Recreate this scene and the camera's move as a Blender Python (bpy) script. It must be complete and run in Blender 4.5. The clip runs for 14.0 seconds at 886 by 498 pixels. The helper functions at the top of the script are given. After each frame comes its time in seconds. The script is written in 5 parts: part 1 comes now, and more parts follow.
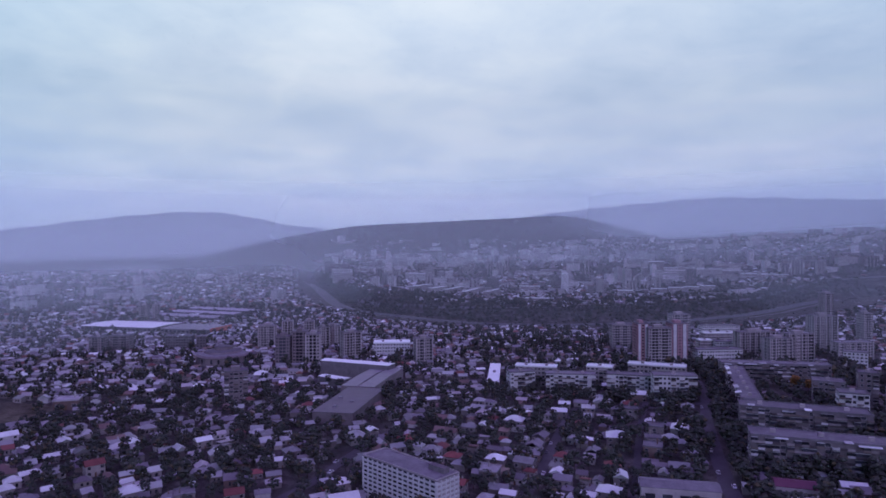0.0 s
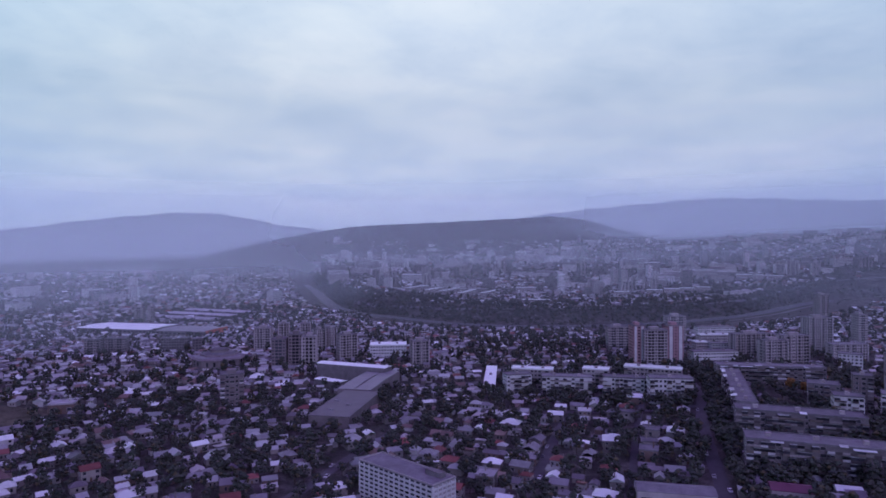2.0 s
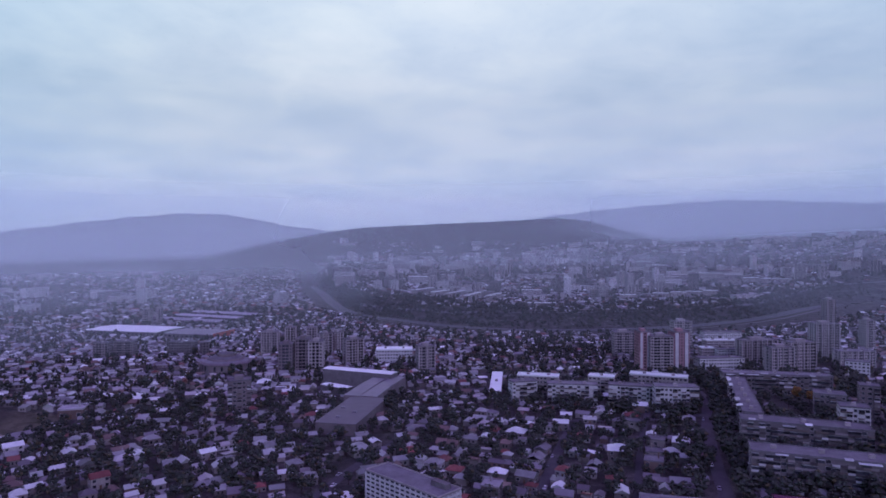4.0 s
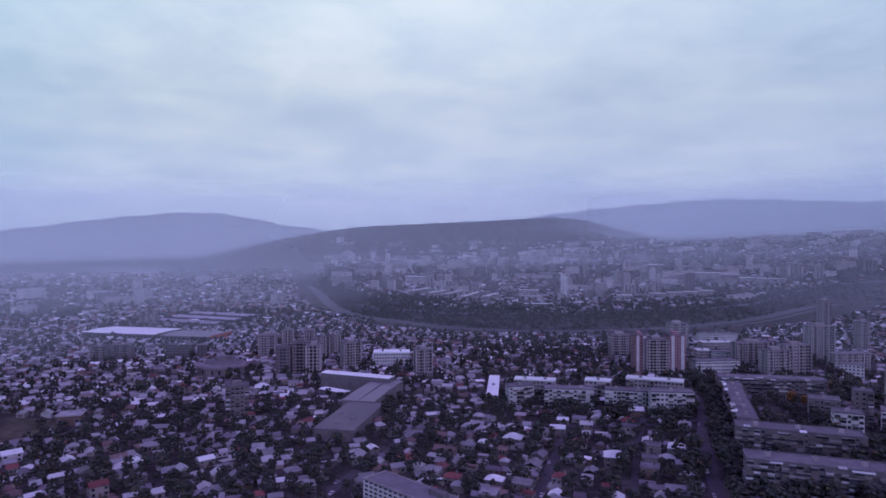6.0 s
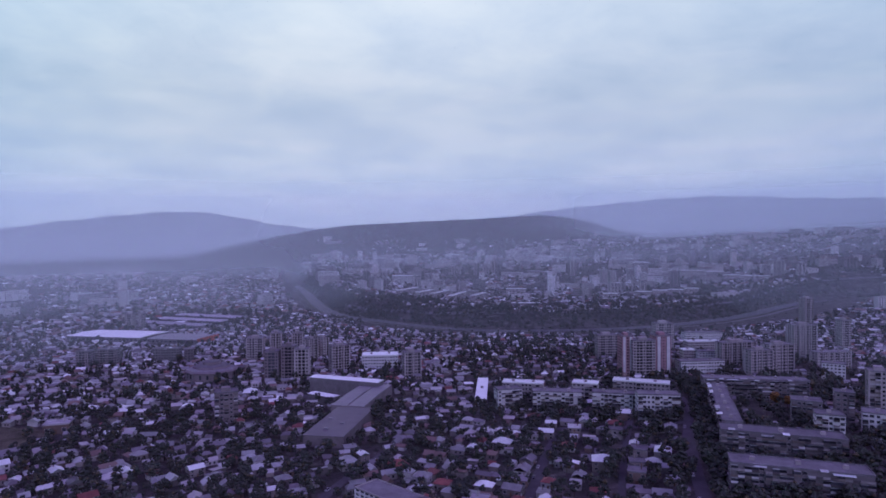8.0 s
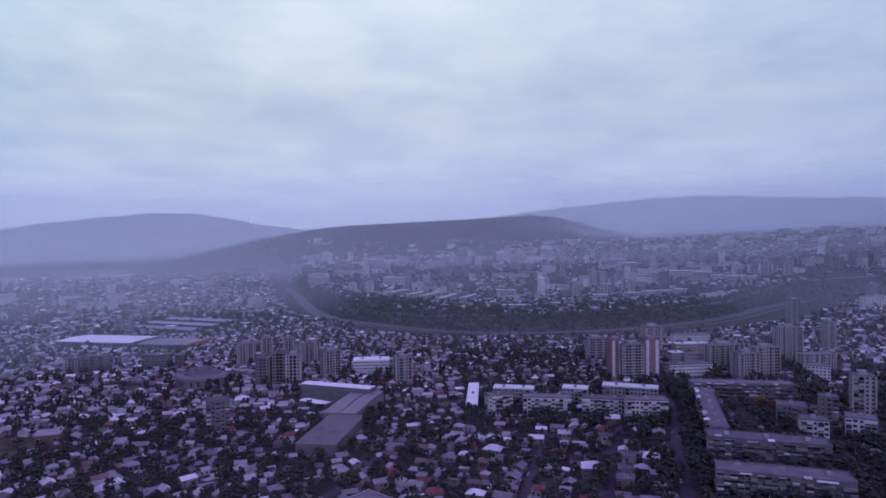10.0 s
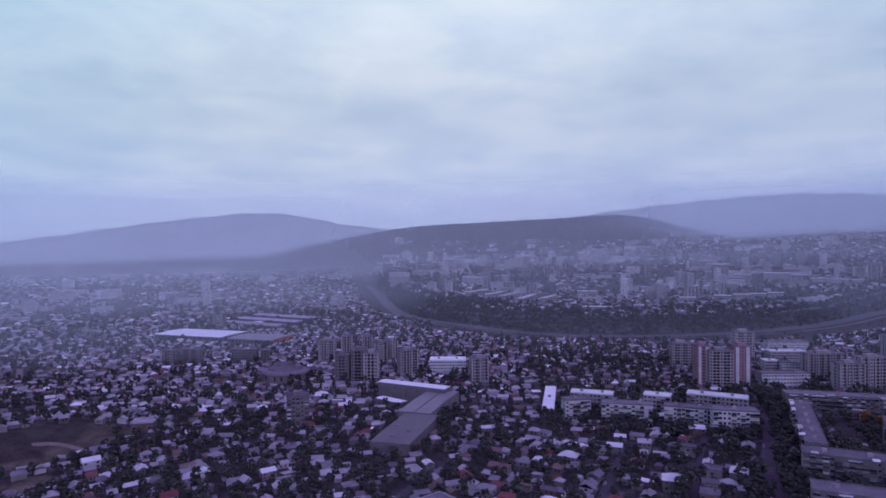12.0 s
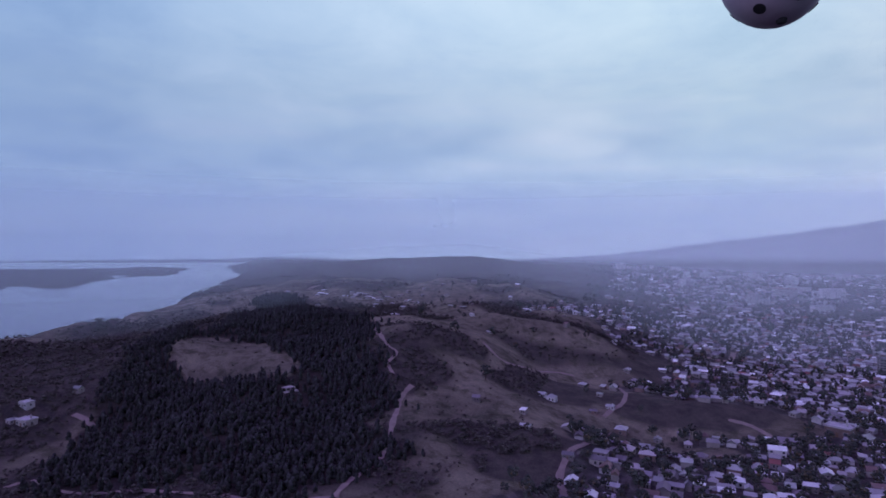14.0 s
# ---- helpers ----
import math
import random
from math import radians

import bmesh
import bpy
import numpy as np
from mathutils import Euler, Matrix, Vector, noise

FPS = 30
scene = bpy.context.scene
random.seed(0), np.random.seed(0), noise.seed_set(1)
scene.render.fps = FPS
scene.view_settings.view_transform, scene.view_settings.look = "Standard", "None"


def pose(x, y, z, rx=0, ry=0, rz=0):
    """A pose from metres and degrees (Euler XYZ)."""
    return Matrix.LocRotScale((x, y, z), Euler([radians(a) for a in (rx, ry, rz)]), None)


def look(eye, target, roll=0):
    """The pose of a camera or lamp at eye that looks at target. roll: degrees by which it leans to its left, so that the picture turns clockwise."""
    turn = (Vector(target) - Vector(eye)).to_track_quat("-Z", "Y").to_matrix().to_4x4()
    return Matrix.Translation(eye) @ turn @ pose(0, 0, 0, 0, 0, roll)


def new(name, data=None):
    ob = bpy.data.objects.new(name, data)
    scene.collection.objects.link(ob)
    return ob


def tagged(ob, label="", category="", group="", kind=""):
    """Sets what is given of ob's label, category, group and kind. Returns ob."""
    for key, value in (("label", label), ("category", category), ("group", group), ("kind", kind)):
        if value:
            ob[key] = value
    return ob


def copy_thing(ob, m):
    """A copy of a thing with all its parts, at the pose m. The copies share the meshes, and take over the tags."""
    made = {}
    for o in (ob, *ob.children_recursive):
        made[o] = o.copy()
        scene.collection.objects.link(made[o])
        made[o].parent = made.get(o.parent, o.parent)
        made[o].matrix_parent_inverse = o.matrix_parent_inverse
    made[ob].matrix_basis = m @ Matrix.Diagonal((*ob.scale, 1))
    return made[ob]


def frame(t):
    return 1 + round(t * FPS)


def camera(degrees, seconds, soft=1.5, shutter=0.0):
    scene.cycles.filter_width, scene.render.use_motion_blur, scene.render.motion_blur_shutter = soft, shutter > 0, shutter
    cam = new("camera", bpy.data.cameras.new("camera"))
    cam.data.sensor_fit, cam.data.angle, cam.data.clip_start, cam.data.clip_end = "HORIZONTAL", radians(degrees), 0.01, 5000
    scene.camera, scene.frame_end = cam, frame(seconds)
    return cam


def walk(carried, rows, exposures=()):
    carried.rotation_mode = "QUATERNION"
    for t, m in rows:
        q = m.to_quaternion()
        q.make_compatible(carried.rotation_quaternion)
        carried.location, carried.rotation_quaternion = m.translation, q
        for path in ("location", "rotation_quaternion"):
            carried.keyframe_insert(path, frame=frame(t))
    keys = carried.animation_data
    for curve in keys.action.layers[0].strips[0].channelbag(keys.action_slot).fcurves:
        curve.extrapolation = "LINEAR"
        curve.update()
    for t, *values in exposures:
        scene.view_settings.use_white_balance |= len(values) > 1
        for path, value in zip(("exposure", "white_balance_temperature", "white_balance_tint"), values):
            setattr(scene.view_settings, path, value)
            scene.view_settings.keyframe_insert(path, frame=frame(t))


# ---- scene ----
# ---- camera ----
cam = camera(70.0, 14.0, soft=1.65)
walk(cam, [
    (0.00, pose(-0.01, 0.01, 122.00, 89.72, 0.16, -0.00)),
    (0.50, pose(-0.13, 0.39, 121.85, 89.72, 0.39, -0.32)),
    (1.00, pose(-0.16, 0.43, 122.06, 89.67, 0.37, -0.42)),
    (1.50, pose(-0.11, 0.24, 122.66, 89.67, 0.30, -0.30)),
    (2.00, pose(-0.03, -0.03, 123.76, 89.77, 0.17, -0.33)),
    (2.50, pose(-0.09, -0.50, 125.08, 89.80, 0.08, -0.33)),
    (3.00, pose(-0.16, -1.12, 126.45, 89.81, -0.02, -0.04)),
    (5.50, pose(-0.10, -3.35, 133.41, 89.74, 0.02, 0.29)),
    (6.00, pose(-0.35, -3.88, 134.84, 89.64, 0.06, -0.06)),
    (6.50, pose(-0.63, -4.44, 136.31, 89.56, 0.18, -0.37)),
    (7.00, pose(-0.97, -5.08, 137.80, 89.48, 0.22, -0.68)),
    (7.50, pose(-1.26, -5.65, 139.29, 89.40, 0.25, -0.98)),
    (8.00, pose(-1.47, -6.19, 140.84, 89.38, 0.36, -1.25)),
    (10.50, pose(-1.57, -9.77, 148.11, 89.27, 0.64, -2.35)),
    (11.00, pose(-0.82, -9.10, 148.41, 89.21, 0.70, -2.53)),
    (11.50, pose(0.36, -7.90, 148.37, 89.18, 0.75, -2.50)),
    (12.00, pose(2.35, -5.66, 147.89, 89.34, 0.42, 5.16)),
    (12.50, pose(5.45, -2.37, 146.84, 89.63, 0.03, 33.44)),
    (13.00, pose(9.54, 1.49, 145.49, 89.55, -0.49, 44.02)),
    (13.50, pose(14.41, 5.42, 144.01, 89.39, -0.55, 57.59)),
    (14.00, pose(19.48, 8.91, 142.53, 89.36, -0.26, 65.29)),
], exposures=[(0.0, 0.5, 5400, 56), (14.0, 0.5, 5400, 56)])

# ---- sky and light ----
world = bpy.data.worlds.new("overcast_dusk")
scene.world = world
world.use_nodes = True


def node(tree, kind, **inputs):
    """A node with its inputs set by name (spaces as underscores) or, with a leading i, by number."""
    n = tree.nodes.new(kind)
    for key, value in inputs.items():
        slot = n.inputs[int(key[1:])] if key[0] == "i" and key[1:].isdigit() else n.inputs[key.replace("_", " ")]
        if isinstance(value, bpy.types.NodeSocket):
            tree.links.new(value, slot)
        else:
            slot.default_value = value
    return n


def maths(tree, op, a, b=0.0):
    n = tree.nodes.new("ShaderNodeMath")
    n.operation = op
    for slot, value in zip(n.inputs, (a, b)):
        if isinstance(value, bpy.types.NodeSocket):
            tree.links.new(value, slot)
        else:
            slot.default_value = value
    return n.outputs[0]


def ramp(tree, factor, stops, flat=False):
    n = node(tree, "ShaderNodeValToRGB", Fac=factor)
    n.color_ramp.interpolation = "CONSTANT" if flat else "LINEAR"
    while len(n.color_ramp.elements) < len(stops):
        n.color_ramp.elements.new(0.5)
    for e, (at, color) in zip(n.color_ramp.elements, stops):
        e.position, e.color = at, (*color, 1)
    return n.outputs["Color"]


def mixed(tree, factor, a, b, mode="MIX"):
    n = tree.nodes.new("ShaderNodeMix")
    n.data_type, n.blend_type = "RGBA", mode
    for slot, value in zip((n.inputs[0], n.inputs[6], n.inputs[7]), (factor, a, b)):
        if isinstance(value, bpy.types.NodeSocket):
            tree.links.new(value, slot)
        else:
            slot.default_value = value if isinstance(value, float) else (*value, 1)
    return n.outputs[2]


SUN_ELEVATION, SUN_TURN = radians(24), radians(200)
nt = world.node_tree
nt.nodes.clear()
sky = nt.nodes.new("ShaderNodeTexSky")
sky.sky_type, sky.sun_disc, sky.sun_elevation, sky.sun_rotation = "NISHITA", False, SUN_ELEVATION, SUN_TURN
way = nt.nodes.new("ShaderNodeTexCoord").outputs["Generated"]
parts = node(nt, "ShaderNodeSeparateXYZ", Vector=way)
up = maths(nt, "MAXIMUM", parts.outputs["Z"], 0.0)
over = maths(nt, "ADD", up, 0.16)
flat = node(nt, "ShaderNodeCombineXYZ", X=maths(nt, "DIVIDE", parts.outputs["X"], over), Y=maths(nt, "DIVIDE", parts.outputs["Y"], over), Z=0.0)
big = node(nt, "ShaderNodeTexNoise", Vector=flat.outputs[0], Scale=0.9, Detail=5.0, Roughness=0.52, Distortion=0.5)
fine = node(nt, "ShaderNodeTexNoise", Vector=flat.outputs[0], Scale=2.6, Detail=6.0, Roughness=0.6, Distortion=0.3)
layer = maths(nt, "ADD", maths(nt, "MULTIPLY", big.outputs["Fac"], 0.58), maths(nt, "MULTIPLY", fine.outputs["Fac"], 0.42))
tone = ramp(nt, up, [(0.0, (0.320, 0.424, 0.352)), (0.09, (0.338, 0.448, 0.348)), (0.16, (0.345, 0.450, 0.338)), (0.22, (0.368, 0.480, 0.346)), (0.32, (0.445, 0.580, 0.402)), (0.38, (0.470, 0.615, 0.420)), (0.52, (0.520, 0.510, 0.560)), (0.80, (0.400, 0.175, 0.440))])
# the cloud is thinnest over the far valley and heavier to both sides
round_ = maths(nt, "ADD", maths(nt, "MULTIPLY", maths(nt, "ARCTAN2", maths(nt, "MULTIPLY", parts.outputs["X"], -1.0), parts.outputs["Y"]), 0.5 / math.pi), 0.5)
thin = ramp(nt, round_, [(0.0, (0.34, 0.57, 0.76)), (0.30, (0.52, 0.66, 0.80)), (0.40, (0.76, 0.83, 0.90)), (0.45, (0.93, 0.94, 0.95)), (0.50, (1.02, 1.01, 1.0)), (0.56, (0.98, 1.0, 0.98)),
                         (0.61, (0.88, 1.0, 1.01)), (0.68, (0.77, 0.89, 0.99)), (0.77, (0.48, 0.62, 0.83)), (1.0, (0.34, 0.57, 0.76))])
cover = ramp(nt, layer, [(0.34, (0.76, 0.82, 0.89)), (0.46, (0.92, 0.94, 0.97)), (0.54, (1.03, 1.02, 1.0)), (0.66, (1.18, 1.12, 1.06))])
cloud = mixed(nt, 1.0, mixed(nt, 1.0, tone, cover, "MULTIPLY"), thin, "MULTIPLY")
# long thin streaks low over the land, slightly rosy where they are bright
along = node(nt, "ShaderNodeCombineXYZ", X=maths(nt, "MULTIPLY", parts.outputs["X"], 2.0), Y=maths(nt, "MULTIPLY", parts.outputs["Y"], 2.0), Z=maths(nt, "MULTIPLY", parts.outputs["Z"], 17.0))
wisp = node(nt, "ShaderNodeTexNoise", Vector=along.outputs[0], Scale=1.4, Detail=4.0, Roughness=0.52, Distortion=0.6)
low = ramp(nt, up, [(0.0, (0.35, 0.35, 0.35)), (0.05, (1, 1, 1)), (0.15, (0.9, 0.9, 0.9)), (0.30, (0.1, 0.1, 0.1))])
streak = ramp(nt, wisp.outputs["Fac"], [(0.34, (0.93, 0.95, 0.98)), (0.5, (1.0, 1.0, 1.0)), (0.68, (1.13, 1.06, 1.04))])
cloud = mixed(nt, maths(nt, "MULTIPLY", low, 1.0), cloud, streak, "MULTIPLY")
air = mixed(nt, 0.06, cloud, mixed(nt, 1.0, sky.outputs["Color"], (0.1, 0.1, 0.1), "MULTIPLY"))
backdrop = node(nt, "ShaderNodeBackground", Color=air, Strength=1.0)
nt.links.new(backdrop.outputs[0], nt.nodes.new("ShaderNodeOutputWorld").inputs["Surface"])

sun = new("sun", bpy.data.lights.new("sun", "SUN"))
sun.data.energy, sun.data.angle, sun.data.color = 0.5, radians(40), (0.96, 0.80, 1.0)
sun.matrix_world = look((0, 0, 900), (-math.sin(SUN_TURN) * -900 * math.cos(SUN_ELEVATION), 900 * math.cos(SUN_ELEVATION) * math.cos(SUN_TURN) * -1, 900 - 900 * math.sin(SUN_ELEVATION)))


# ---- materials ----
def surface(name, color, rough=0.9, vary=0.25, size=4.0, grain=0.6, bump=0.0, metal=0.0, spread=0.0, island=False, palette=None, spec=0.3):
    """A worn surface: large stains and fine grain (sizes in metres) over a base colour or, piece by piece, a palette."""
    m = bpy.data.materials.new(name)
    m.use_nodes = True
    t = m.node_tree
    shader = t.nodes["Principled BSDF"]
    place = t.nodes.new("ShaderNodeNewGeometry")
    pick = place.outputs["Random Per Island"] if island else t.nodes.new("ShaderNodeObjectInfo").outputs["Random"]
    base = ramp(t, pick, palette, True) if palette else mixed(t, 0.0, color, color)
    stain = node(t, "ShaderNodeTexNoise", Vector=place.outputs["Position"], Scale=1 / size, Detail=4.0, Roughness=0.6)
    speck = node(t, "ShaderNodeTexNoise", Vector=place.outputs["Position"], Scale=1 / grain, Detail=3.0, Roughness=0.65)
    wear = maths(t, "ADD", maths(t, "MULTIPLY", stain.outputs["Fac"], 0.65), maths(t, "MULTIPLY", speck.outputs["Fac"], 0.35))
    shade = node(t, "ShaderNodeMapRange", Value=wear, From_Min=0.3, From_Max=0.7, To_Min=1 - vary, To_Max=1 + vary).outputs[0]
    if spread:
        shade = maths(t, "MULTIPLY", shade, node(t, "ShaderNodeMapRange", Value=maths(t, "FRACT", maths(t, "MULTIPLY", pick, 17.3)), To_Min=1 - spread, To_Max=1 + spread).outputs[0])
    hue = node(t, "ShaderNodeHueSaturation", Color=base, Value=shade)
    t.links.new(hue.outputs[0], shader.inputs["Base Color"])
    shader.inputs["Roughness"].default_value, shader.inputs["Metallic"].default_value = rough, metal
    shader.inputs["Specular IOR Level"].default_value = spec
    if bump:
        b = node(t, "ShaderNodeBump", Strength=bump, Distance=0.3, Height=wear)
        t.links.new(b.outputs[0], shader.inputs["Normal"])
    return m


ROOFS = [(0.0, (0.34, 0.36, 0.35)), (0.20, (0.235, 0.245, 0.24)), (0.38, (0.62, 0.66, 0.63)), (0.46, (0.19, 0.185, 0.20)), (0.62, (0.13, 0.12, 0.13)),
         (0.74, (0.17, 0.065, 0.058)), (0.78, (0.15, 0.105, 0.09)), (0.88, (0.33, 0.315, 0.315))]
WALLS = [(0.0, (0.20, 0.18, 0.17)), (0.3, (0.13, 0.115, 0.11)), (0.5, (0.26, 0.24, 0.22)), (0.62, (0.16, 0.115, 0.10)), (0.72, (0.21, 0.195, 0.185)), (0.85, (0.38, 0.37, 0.37))]
roof_tin = surface("roof_tin_pale", (0.26, 0.275, 0.268), 0.55, 0.3, 3.0, 0.7, spread=0.55)
roof_white = surface("roof_tin_white", (0.58, 0.63, 0.60), 0.5, 0.15, 5.0, 0.7, spread=0.12)
roof_dark = surface("roof_sheet_dark", (0.15, 0.145, 0.155), 0.7, 0.3, 4.0, 0.6, spread=0.3)
roof_red = surface("roof_rust_red", (0.185, 0.062, 0.055), 0.75, 0.35, 3.0, 0.5, spread=0.35)
roof_mixed = surface("roof_sheets", (0.4, 0.4, 0.4), 0.6, 0.2, 6.0, 1.0, island=True, palette=ROOFS, spread=0.2)
wall_mixed = surface("house_plaster", (0.3, 0.3, 0.3), 0.95, 0.25, 4.0, 0.7, island=True, palette=WALLS, spread=0.2)
wall_pale = surface("far_block_walls", (0.4, 0.4, 0.4), 0.95, 0.2, 6.0, 1.0, island=True, palette=[(0.0, (0.30, 0.285, 0.28)), (0.35, (0.20, 0.19, 0.19)), (0.65, (0.40, 0.39, 0.385))], spread=0.2)
plaster = surface("plaster_weathered", (0.3, 0.3, 0.3), 0.95, 0.28, 3.0, 0.5, palette=WALLS, spread=0.15)
panel = surface("concrete_panel_pale", (0.29, 0.27, 0.265), 0.95, 0.24, 5.0, 0.8, spread=0.14)
panel_grey = surface("concrete_panel_grey", (0.135, 0.124, 0.128), 0.95, 0.3, 4.0, 0.8, spread=0.14)
panel_dark = surface("tuff_panel_brown", (0.175, 0.152, 0.155), 0.95, 0.28, 5.0, 0.8, spread=0.18)
panel_pink = surface("panel_pink", (0.30, 0.19, 0.20), 0.95, 0.2, 5.0, 0.8)
panel_bright = surface("panel_white", (0.50, 0.51, 0.50), 0.9, 0.18, 5.0, 0.8)
panel_ribbed = surface("concrete_panel_ribbed", (0.34, 0.315, 0.31), 0.95, 0.22, 5.0, 0.8, spread=0.14)
bitumen = surface("roof_bitumen", (0.135, 0.13, 0.14), 0.9, 0.4, 6.0, 0.9, bump=0.2, spread=0.2)
balcony_paint = surface("balcony_panels", (0.2, 0.2, 0.2), 0.9, 0.2, 2.0, 0.4, palette=[(0.0, (0.07, 0.06, 0.065)), (0.35, (0.22, 0.20, 0.20)), (0.6, (0.13, 0.11, 0.10)), (0.82, (0.46, 0.45, 0.46))], spread=0.2)
bitumen_worn = surface("roof_bitumen_worn", (0.16, 0.155, 0.165), 0.88, 0.4, 6.0, 0.9, spread=0.25)
bitumen_pale = surface("roof_bitumen_pale", (0.33, 0.32, 0.34), 0.85, 0.35, 7.0, 1.0, spread=0.2)
steel_blue = surface("roof_steel_blue_grey", (0.115, 0.105, 0.12), 0.6, 0.2, 9.0, 1.2)
steel_pale = surface("roof_steel_pale", (0.19, 0.185, 0.20), 0.55, 0.16, 9.0, 1.2)
shed_white = surface("shed_roof_white", (0.76, 0.83, 0.78), 0.6, 0.1, 14.0, 1.5)
rust_sheet = surface("rust_sheet", (0.33, 0.10, 0.07), 0.8, 0.3, 4.0, 0.6)
glass = surface("window_glass_dark", (0.035, 0.037, 0.045), 0.15, 0.3, 2.0, 0.3, spread=0.6, spec=0.5)
frame_white = surface("window_frame_worn", (0.30, 0.29, 0.29), 0.7, 0.15, 1.0, 0.2)
door_wood = surface("door_wood", (0.12, 0.075, 0.05), 0.8, 0.3, 0.5, 0.1)
asphalt = surface("asphalt", (0.075, 0.073, 0.078), 0.9, 0.3, 8.0, 0.6)
concrete_road = surface("concrete_road_pale", (0.12, 0.117, 0.118), 0.9, 0.25, 9.0, 0.8)
dirt = surface("dirt_track", (0.20, 0.165, 0.14), 1.0, 0.25, 5.0, 0.6)
bark = surface("bark", (0.07, 0.055, 0.045), 1.0, 0.3, 0.5, 0.1)
leaf = surface("leaves_dark", (0.045, 0.045, 0.03), 0.9, 0.4, 9.0, 0.6, island=True, palette=[(0.0, (0.042, 0.051, 0.039)), (0.45, (0.051, 0.053, 0.041)), (0.75, (0.037, 0.044, 0.038)), (0.92, (0.080, 0.068, 0.038))], spread=0.15)
leaf_autumn = surface("leaves_autumn", (0.16, 0.085, 0.025), 0.9, 0.4, 2.5, 0.5, island=True, spread=0.3)
needle = surface("needles", (0.030, 0.031, 0.031), 0.95, 0.3, 3.0, 0.6, island=True, spread=0.3)
scrub = surface("scrub", (0.050, 0.047, 0.038), 0.95, 0.4, 2.0, 0.5, island=True, spread=0.35)


def lake_water(name, color, rough, size):
    m = bpy.data.materials.new(name)
    m.use_nodes = True
    t = m.node_tree
    shader = t.nodes["Principled BSDF"]
    place = t.nodes.new("ShaderNodeNewGeometry")
    ripple = node(t, "ShaderNodeTexNoise", Vector=place.outputs["Position"], Scale=1 / size, Detail=4.0)
    bump = node(t, "ShaderNodeBump", Strength=0.25, Distance=1.0, Height=ripple.outputs["Fac"])
    shader.inputs["Base Color"].default_value = (*color, 1)
    shader.inputs["Roughness"].default_value, shader.inputs["IOR"].default_value = rough, 1.33
    t.links.new(bump.outputs[0], shader.inputs["Normal"])
    return m


water = lake_water("lake_water", (0.10, 0.12, 0.16), 0.12, 6.0)
river_water = lake_water("river_water", (0.045, 0.045, 0.055), 0.6, 3.0)


def ground_cover():
    """Soil and yards, dry hill grass, and wood floor, by the land's own cover."""
    m = bpy.data.materials.new("ground_cover")
    m.use_nodes = True
    t = m.node_tree
    shader = t.nodes["Principled BSDF"]
    place = t.nodes.new("ShaderNodeNewGeometry").outputs["Position"]
    kind = node(t, "ShaderNodeSeparateColor", Color=node(t, "ShaderNodeVertexColor").outputs["Color"])
    t.nodes["Color Attribute"].layer_name = "cover"
    broad = node(t, "ShaderNodeTexNoise", Vector=place, Scale=0.02, Detail=6.0, Roughness=0.6)
    patch = node(t, "ShaderNodeTexNoise", Vector=place, Scale=0.09, Detail=6.0, Roughness=0.65)
    speck = node(t, "ShaderNodeTexNoise", Vector=place, Scale=0.8, Detail=4.0, Roughness=0.7)
    soil = ramp(t, patch.outputs["Fac"], [(0.3, (0.036, 0.040, 0.032)), (0.5, (0.064, 0.063, 0.055)), (0.68, (0.128, 0.122, 0.112))])
    grass = ramp(t, broad.outputs["Fac"], [(0.3, (0.070, 0.068, 0.050)), (0.5, (0.122, 0.115, 0.082)), (0.7, (0.184, 0.170, 0.122))])
    tuft = ramp(t, patch.outputs["Fac"], [(0.36, (0.48, 0.52, 0.44)), (0.52, (1.0, 1.0, 1.0)), (0.7, (1.18, 1.15, 1.08))])
    grass = mixed(t, 1.0, grass, tuft, "MULTIPLY")
    litter = ramp(t, patch.outputs["Fac"], [(0.3, (0.022, 0.023, 0.018)), (0.7, (0.045, 0.040, 0.030))])
    edge = maths(t, "SUBTRACT", patch.outputs["Fac"], 0.5)
    on_grass = node(t, "ShaderNodeMapRange", Value=maths(t, "ADD", kind.outputs[0], edge), From_Min=0.4, From_Max=0.6).outputs[0]
    on_wood = node(t, "ShaderNodeMapRange", Value=maths(t, "ADD", kind.outputs[1], edge), From_Min=0.4, From_Max=0.6).outputs[0]
    on_scrub = node(t, "ShaderNodeMapRange", Value=maths(t, "ADD", kind.outputs[2], edge), From_Min=0.35, From_Max=0.65).outputs[0]
    brush = ramp(t, patch.outputs["Fac"], [(0.35, (0.036, 0.036, 0.031)), (0.65, (0.078, 0.070, 0.056))])
    color = mixed(t, on_wood, mixed(t, on_grass, soil, mixed(t, on_scrub, grass, brush)), litter)
    fine = node(t, "ShaderNodeMapRange", Value=speck.outputs["Fac"], From_Min=0.3, From_Max=0.7, To_Min=0.72, To_Max=1.28)
    hue = node(t, "ShaderNodeHueSaturation", Color=color, Value=fine.outputs[0])
    t.links.new(hue.outputs[0], shader.inputs["Base Color"])
    shader.inputs["Roughness"].default_value = 1.0
    shader.inputs["Specular IOR Level"].default_value = 0.1
    b = node(t, "ShaderNodeBump", Strength=0.6, Distance=1.0, Height=speck.outputs["Fac"])
    t.links.new(b.outputs[0], shader.inputs["Normal"])
    return m


soil_cover = ground_cover()


# ---- the land ----
RIVER = [(-1500, 4300), (-900, 3300), (-500, 2350), (-239, 1455), (-93, 1240), (65, 1112), (210, 1090), (364, 1115), (520, 1190), (654, 1290), (810, 1440), (958, 1567), (1090, 1608), (1260, 1590), (3000, 1900)]


